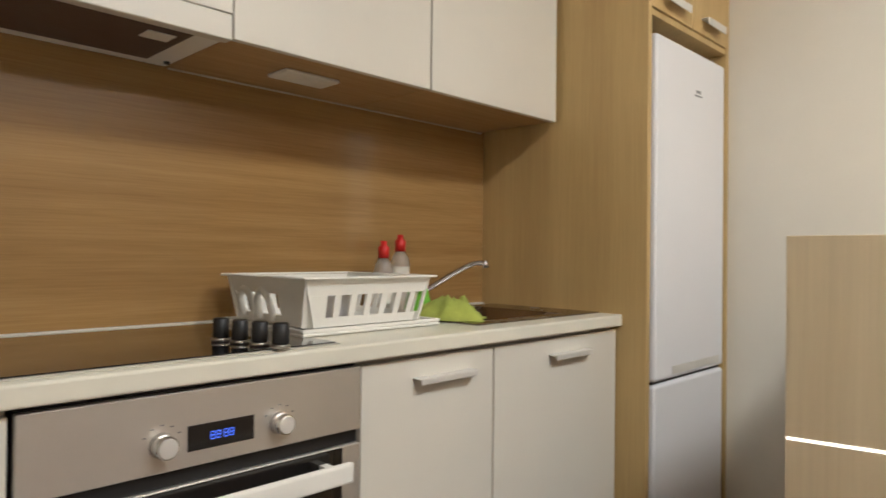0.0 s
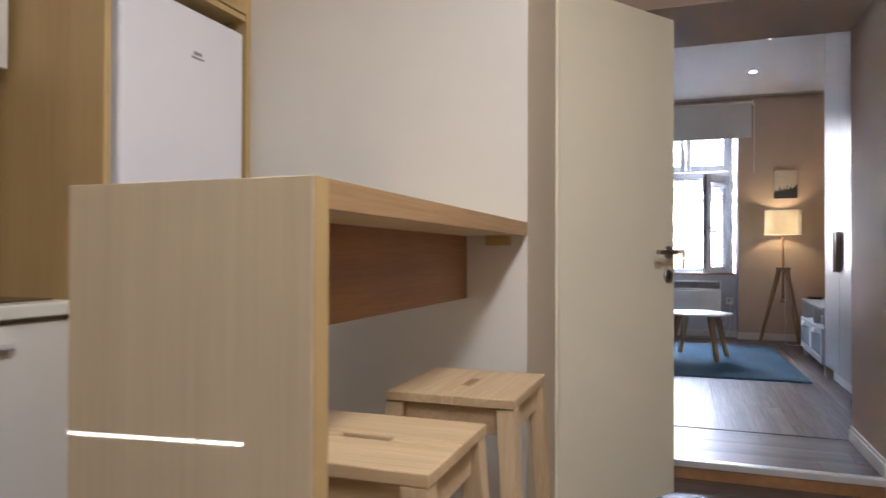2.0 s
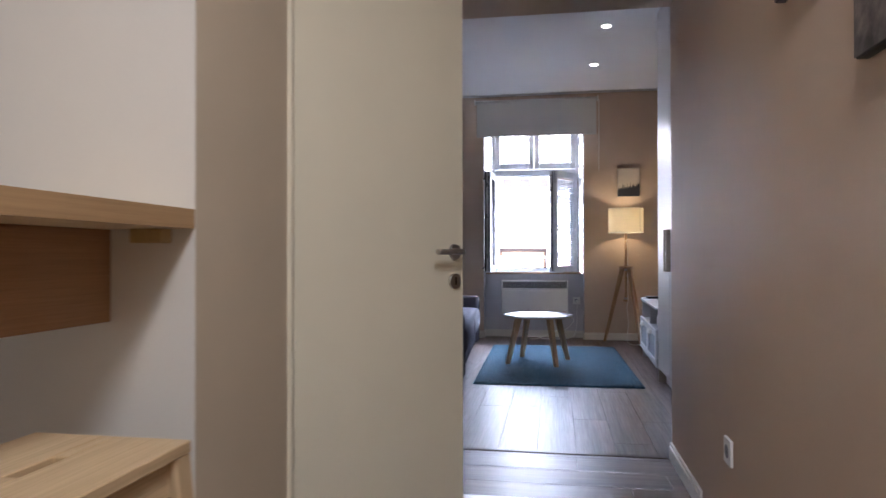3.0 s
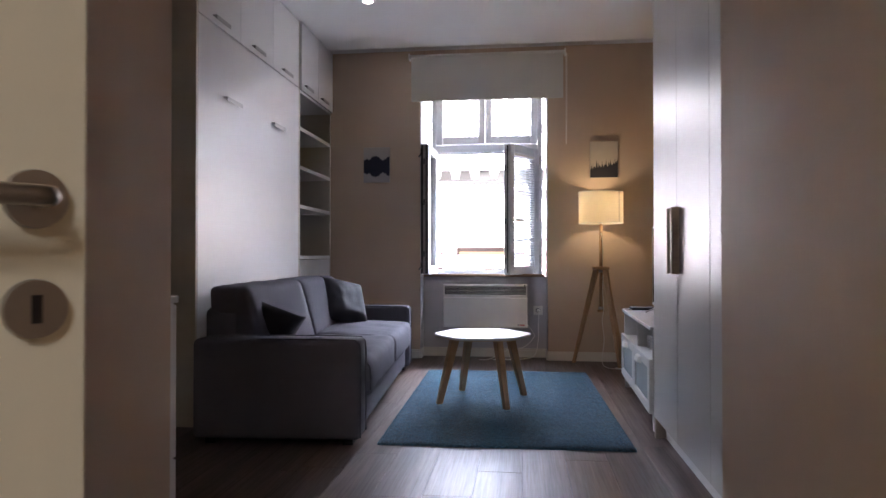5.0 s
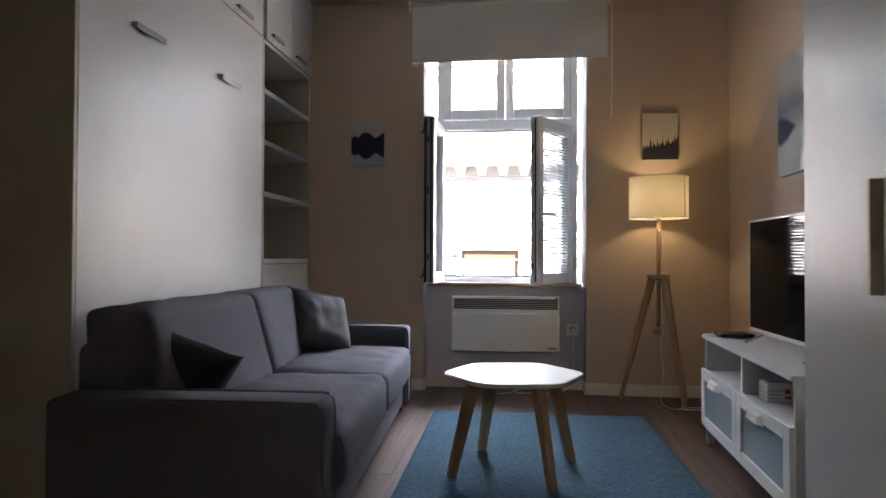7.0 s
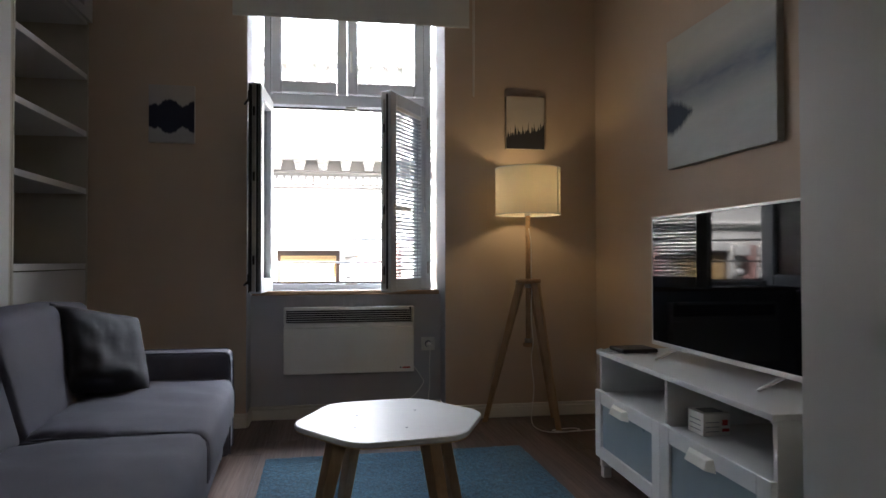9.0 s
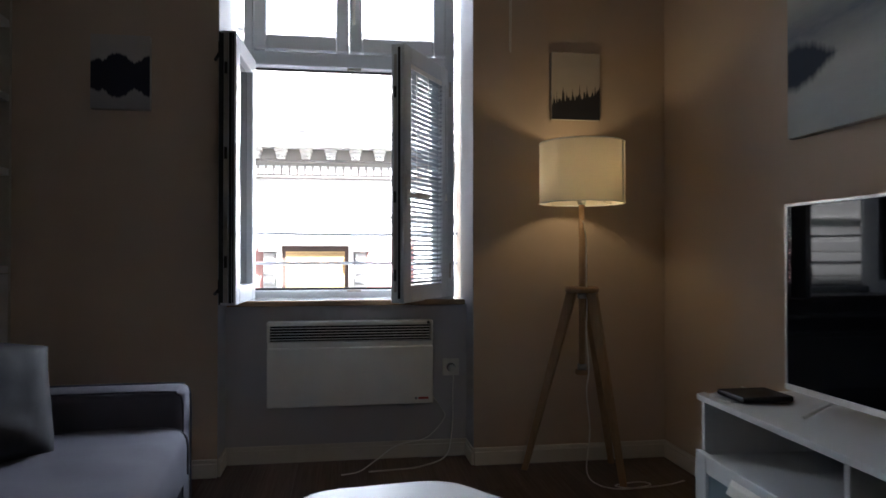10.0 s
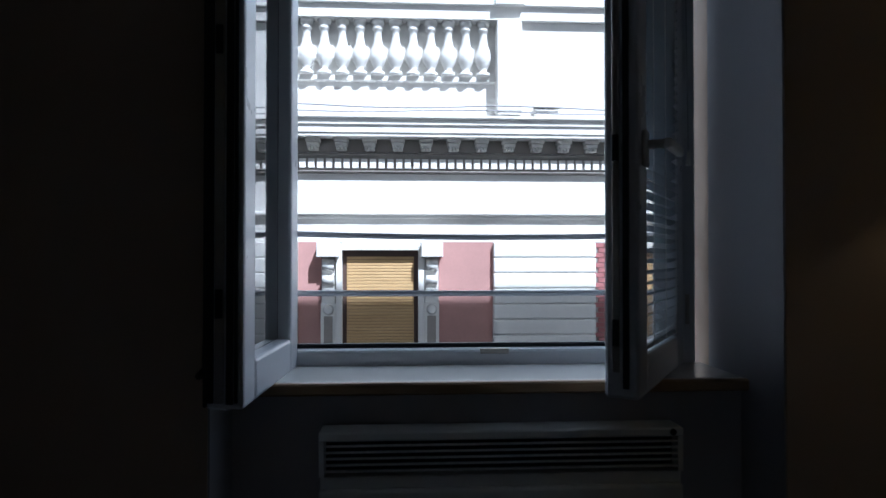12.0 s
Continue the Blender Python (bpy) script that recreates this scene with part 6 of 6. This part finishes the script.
profile_run("cornice", [(0, 2.885), (0.36, 2.885), (0.36, 2.93), (0.38, 2.94), (0.38, 3.02), (0.41, 3.06), (0.41, 3.13), (0.46, 3.16), (0.46, 3.20), (0, 3.24)], M_PLASTER)
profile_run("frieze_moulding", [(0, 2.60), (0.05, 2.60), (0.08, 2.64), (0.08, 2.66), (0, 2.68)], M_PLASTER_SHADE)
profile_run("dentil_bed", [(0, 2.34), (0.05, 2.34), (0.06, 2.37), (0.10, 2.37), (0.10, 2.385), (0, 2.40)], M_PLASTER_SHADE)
profile_run("string_course", [(0, 1.60), (0.03, 1.60), (0.03, 1.63), (0.05, 1.64), (0.05, 1.69), (0.12, 1.70), (0.12, 1.735), (0, 1.76)], M_PLASTER)
profile_run("lower_string", [(0, 1.262), (0.03, 1.262), (0.03, 1.31), (0, 1.32)], M_PLASTER)
profile_run("balustrade_base", [(0, 3.24), (0.10, 3.24), (0.10, 3.78), (0.16, 3.80), (0.16, 3.875), (0, 3.875)], M_PLASTER)
profile_run("balustrade_rail", [(0.30, 4.745), (-0.02, 4.745), (-0.02, 4.90), (0.26, 4.94), (0.36, 4.96), (0.36, 5.05), (0.30, 5.06)], M_PLASTER)
box_part("balustrade_recess", house, M_PLASTER, (X0, X1, FY - 0.02, FY + 0.019, 3.88, 4.74), 0.0, "shaded wall behind the balusters")

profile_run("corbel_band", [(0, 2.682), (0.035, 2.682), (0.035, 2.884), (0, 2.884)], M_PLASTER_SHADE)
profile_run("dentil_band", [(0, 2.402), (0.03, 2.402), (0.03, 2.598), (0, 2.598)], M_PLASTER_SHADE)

corb = bmesh.new()
bm_box(corb, -0.11, 0.11, -0.235, 0.0, 0.115, 0.175, 0.008)
bm_box(corb, -0.095, 0.095, -0.21, 0.0, 0.05, 0.114, 0.02, 2)
bm_box(corb, -0.08, 0.08, -0.15, 0.0, -0.01, 0.049, 0.02, 2)
for i in (-1, 0, 1):
    bm_tube(corb, (i * 0.055, -0.215, 0.045), (i * 0.055, -0.155, 0.0), 0.022, 0.026, 8)
me_c = mesh_of("corbel", corb, M_CORBEL)
n_c = int((X1 - X0) / 0.4413)
for i in range(n_c):
    o = new("corbel", me_c)
    o.parent = house
    o.location = (X0 + 0.32 + i * 0.4413 + 0.098 - 1.0, FY + 0.02 - (FY + 3), 2.705 + 9.0)

dent = bmesh.new()
bm_box(dent, -0.048, 0.048, -0.10, 0.0, 0.0, 0.145)
me_d = mesh_of("dentil", dent, M_PLASTER)
nd = int((X1 - X0) / 0.1375)
rest_v, rest_f = [], []
for i in range(nd):
    x = X0 + 0.1 + i * 0.1375
    if -9.0 < x < 9.0:
        o = new("dentil", me_d)
        o.parent, o.location = house, (x - 1.0, 0.02 - 3, 2.425 + 9.0)
    else:
        k = len(rest_v)
        for vx, vy, vz in ((-0.048, -0.10, 0), (0.048, -0.10, 0), (0.048, 0, 0), (-0.048, 0, 0), (-0.048, -0.10, 0.145), (0.048, -0.10, 0.145), (0.048, 0, 0.145), (-0.048, 0, 0.145)):
            rest_v.append((x - 1.0 + vx, 0.02 - 3 + vy, 11.425 + vz))
        rest_f += [tuple(k + q for q in f) for f in ((0, 3, 2, 1), (4, 5, 6, 7), (0, 1, 5, 4), (1, 2, 6, 5), (2, 3, 7, 6), (3, 0, 4, 7))]
me_r = bpy.data.meshes.new("dentil_row")
me_r.from_pydata(rest_v, [], rest_f)
me_r.materials.append(M_PLASTER)
o = new("dentil_row", me_r)
o.parent = house
o["kind"] = "stuff"

bal = bm_lathe(bmesh.new(), 0, 0, [(0.105, 0.0), (0.105, 0.05), (0.07, 0.06), (0.055, 0.10), (0.075, 0.14), (0.115, 0.22), (0.128, 0.30), (0.115, 0.38), (0.075, 0.50), (0.058, 0.62), (0.062, 0.70), (0.085, 0.72), (0.085, 0.75), (0.065, 0.77), (0.100, 0.80), (0.108, 0.865)], 18)
me_b = mesh_of("baluster", bal, M_PLASTER)
for k in range(-3, 4):
    base = k * BAY
    for i in range(4 if k > 0 else 0, 13):
        x = -1.475 + i * 0.2775 + base
        o = new("baluster", me_b)
        o.parent, o.location = house, (x - 1.0, -0.12 - 3, 3.878 + 9.0)
    for nm, a, b in (("pedestal", 2.055, 2.44), ("pedestal", *((3.95, 4.20) if k >= 0 else (2.95, 3.18)))):
        if X0 < a + base and b + base < X1:
            ped = box_part(nm, house, M_PLASTER, (a + base, b + base, FY - 0.33, FY + 0.03, 3.245, 4.742), 0.006)
            box_part("cap", ped, M_PLASTER, (a + base - 0.04, b + base + 0.04, FY - 0.40, FY + 0.03, 4.951, 5.05), 0.006)
    box_part("parapet_block", house, M_PLASTER, (2.442 + base, (3.948 if k >= 0 else 2.948) + base, FY - 0.18, FY + 0.02, 3.246, 4.741), 0.0)
    # window with shutter
    wx = 0.231 + base
    if not (X0 + 1.2 < wx < X1 - 1.2):
        continue
    win = box_part("window", house, M_BROWNFRAME, (wx - 0.594, wx + 0.594, FY - 0.005, FY + 0.018, -1.6, 1.126), 0.0, "brown window recess")
    nsl = 52
    for i in range(nsl):
        z = 0.985 - i * 0.049
        bm = bmesh.new()
        bm_box(bm, wx - 0.530, wx + 0.530, FY - 0.022, FY - 0.006, z, z + 0.044, 0.006)
        part("shutter_slat", bm, M_SHUTTER, win, "ochre roller shutter slat" if i == 0 else "")
    for sx in (-1, 1):
        a, b = sorted((wx + sx * 0.596, wx + sx * 0.686))
        box_part("reveal", win, M_PLASTER, (a, b, FY - 0.16, FY + 0.019, -1.6, 1.20), 0.004)
        a, b = sorted((wx + sx * 0.688, wx + sx * 0.925))
        pil = box_part("pilaster", house, M_PLASTER, (a, b, FY - 0.12, FY + 0.019, -1.6, 0.30), 0.006)
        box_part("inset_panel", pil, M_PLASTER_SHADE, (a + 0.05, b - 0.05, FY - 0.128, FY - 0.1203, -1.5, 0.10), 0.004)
        part("rosette", bm_tube(bmesh.new(), ((a + b) / 2, FY - 0.121, 0.20), ((a + b) / 2, FY - 0.155, 0.20), 0.085, 0.06, 20), M_PLASTER, pil)
        box_part("console_shaft", pil, M_PLASTER, (a + 0.015, b - 0.015, FY - 0.10, FY + 0.019, 0.3005, 0.95), 0.006)
        for zc, rr in ((0.90, 0.10), (0.66, 0.075), (0.48, 0.055)):
            part("scroll", bm_tube(bmesh.new(), (a + 0.03, FY - 0.11, zc), (b - 0.03, FY - 0.11, zc), rr, rr, 14), M_PLASTER, pil)
        box_part("console_head", pil, M_PLASTER, (a - 0.05, b + 0.05, FY - 0.30, FY + 0.019, 1.02, 1.245), 0.01)
    box_part("lintel", win, M_PLASTER, (wx - 0.594, wx + 0.594, FY - 0.16, FY + 0.019, 1.128, 1.25), 0.004)
    for a, b in ((wx + 0.927, wx + 1.788), (wx - 1.29, wx - 0.927)):
        box_part("mauve_panel", house, M_MAUVE, (a, b, FY - 0.012, FY + 0.019, -1.6, 1.258), 0.0, "mauve painted wall panel")
    # rusticated pier
    for i in range(12):
        z1 = 1.258 - i * 0.2455
        bm = bm_box(bmesh.new(), wx + 1.790, wx + 3.445, FY - 0.115, FY + 0.019, z1 - 0.2435, z1 - 0.002, 0.028, 2)
        part("stone_course", bm, M_PLASTER, house)

bricks = bmesh.new()
bm_box(bricks, -0.095, 0.095, -0.022, 0.0, -0.036, 0.036, 0.003)
me_k = mesh_of("brick", bricks, M_BRICKRED)
bx0 = 0.231 + 3.447
box_part("brick_bed", house, M_PLASTER_SHADE, (bx0, bx0 + 0.76, FY - 0.020, FY + 0.018, -1.6, 1.258), 0.0)
for r in range(36):
    for c in range(4):
        o = new("brick", me_k)
        o.parent = house
        o.location = (bx0 + 0.05 + c * 0.2 + (0.1 if r % 2 else 0.0) - 1.0, FY - 0.020 - (FY + 3), 1.21 - r * 0.080 + 9.0)
unit = thing("wall_unit", (2.9, FY - 0.5, 3.25), "small pale unit with cables on the cornice ledge", "equipment")
box_part("body", unit, M_PLASTER, (2.66, 3.02, FY - 0.33, FY - 0.17, 3.205, 3.33), 0.01)
box_part("cover", unit, M_PLASTER, (2.64, 3.06, FY - 0.35, FY - 0.15, 3.365, 3.385), 0.004)
box_part("post", unit, M_PLASTER, (2.82, 2.86, FY - 0.27, FY - 0.23, 3.3305, 3.3645), 0.0)
for z, w in ((3.34, 0.0), (3.27, 0.06)):
    single("facade_cable", bm_path(bmesh.new(), curve_pts([(-6 + i * 1.0, FY - 0.38 + 0.01 * (i % 2), z + 0.025 * math.sin(i * 1.7 + w * 20)) for i in range(13)], 5), 0.012, 6), M_GREYPRINT, "thin grey cable along the cornice", "cable")

# ---- street, our own front and the rest of the outside ----
structure("ground", M_ASPHALT, [(-400, 400, 9.45, 600, -9.3, -9.0), (-400, 400, -600, 9.44, -9.3, -9.0)], "grey street asphalt far below", "ground")
# Unseen; height is set so its shadow ends low on the house opposite.
structure("roof_mass", M_OWNWALL, [(-14, 13, -1.43, 9.44, 2.92, 13.3)], "unseen building mass above the flat, sized for its shadow", "building")
structure("facade_own", M_OWNWALL, [(-14, -1.17, 8.9, 9.44, -9, 2.91), (2.46, 13, 8.9, 9.44, -9, 2.91), (-1.17, 2.46, 8.9, 9.44, -9, -0.13)], "plain grey outer wall of this building, out of view", "building")
structure("backdrop", M_HAZE, [(-110, 110, 75.0, 75.3, -9, 95)], "added glowing panel behind the house, in place of sky", "sky")

# ---- laminate planks ----
def planks(parent, material, x0, x1, y0, y1, ztop, along, seed):
    rnd = random.Random(seed)
    w, l = 0.192, 1.285
    made = {}
    a0, a1, b0, b1 = (y0, y1, x0, x1) if along == "y" else (x0, x1, y0, y1)
    b = b0
    while b < b1 - 0.01:
        bw = min(w, b1 - b)
        a = a0 - rnd.random() * l
        while a < a1:
            s, e = max(a, a0), min(a + l, a1)
            if e - s > 0.02:
                key = (round(e - s, 3), round(bw, 3))
                if key not in made:
                    bm = bmesh.new()
                    lx, ly = (bw, e - s) if along == "y" else (e - s, bw)
                    bm_box(bm, 0.0004, lx - 0.0004, 0.0004, ly - 0.0004, -0.011, 0.0, 0.0008)
                    made[key] = mesh_of("plank", bm, material)
                o = new("plank", made[key])
                o.parent = parent
                o.location = (b, s, ztop) if along == "y" else (s, b, ztop)
            a += l
        b += w


planks(floor_living, M_FLOOR, -0.998, 2.285, 4.545, 9.10, 0.0, "y", 3)
planks(floor_living, M_FLOOR_X, 0.333, RIGHT - 0.002, 3.905, 4.524, 0.0, "x", 4)
planks(floor_kitchen, M_FLOOR_X, -1.36, RIGHT - 0.002, -1.3, 3.865, KF, "x", 5)
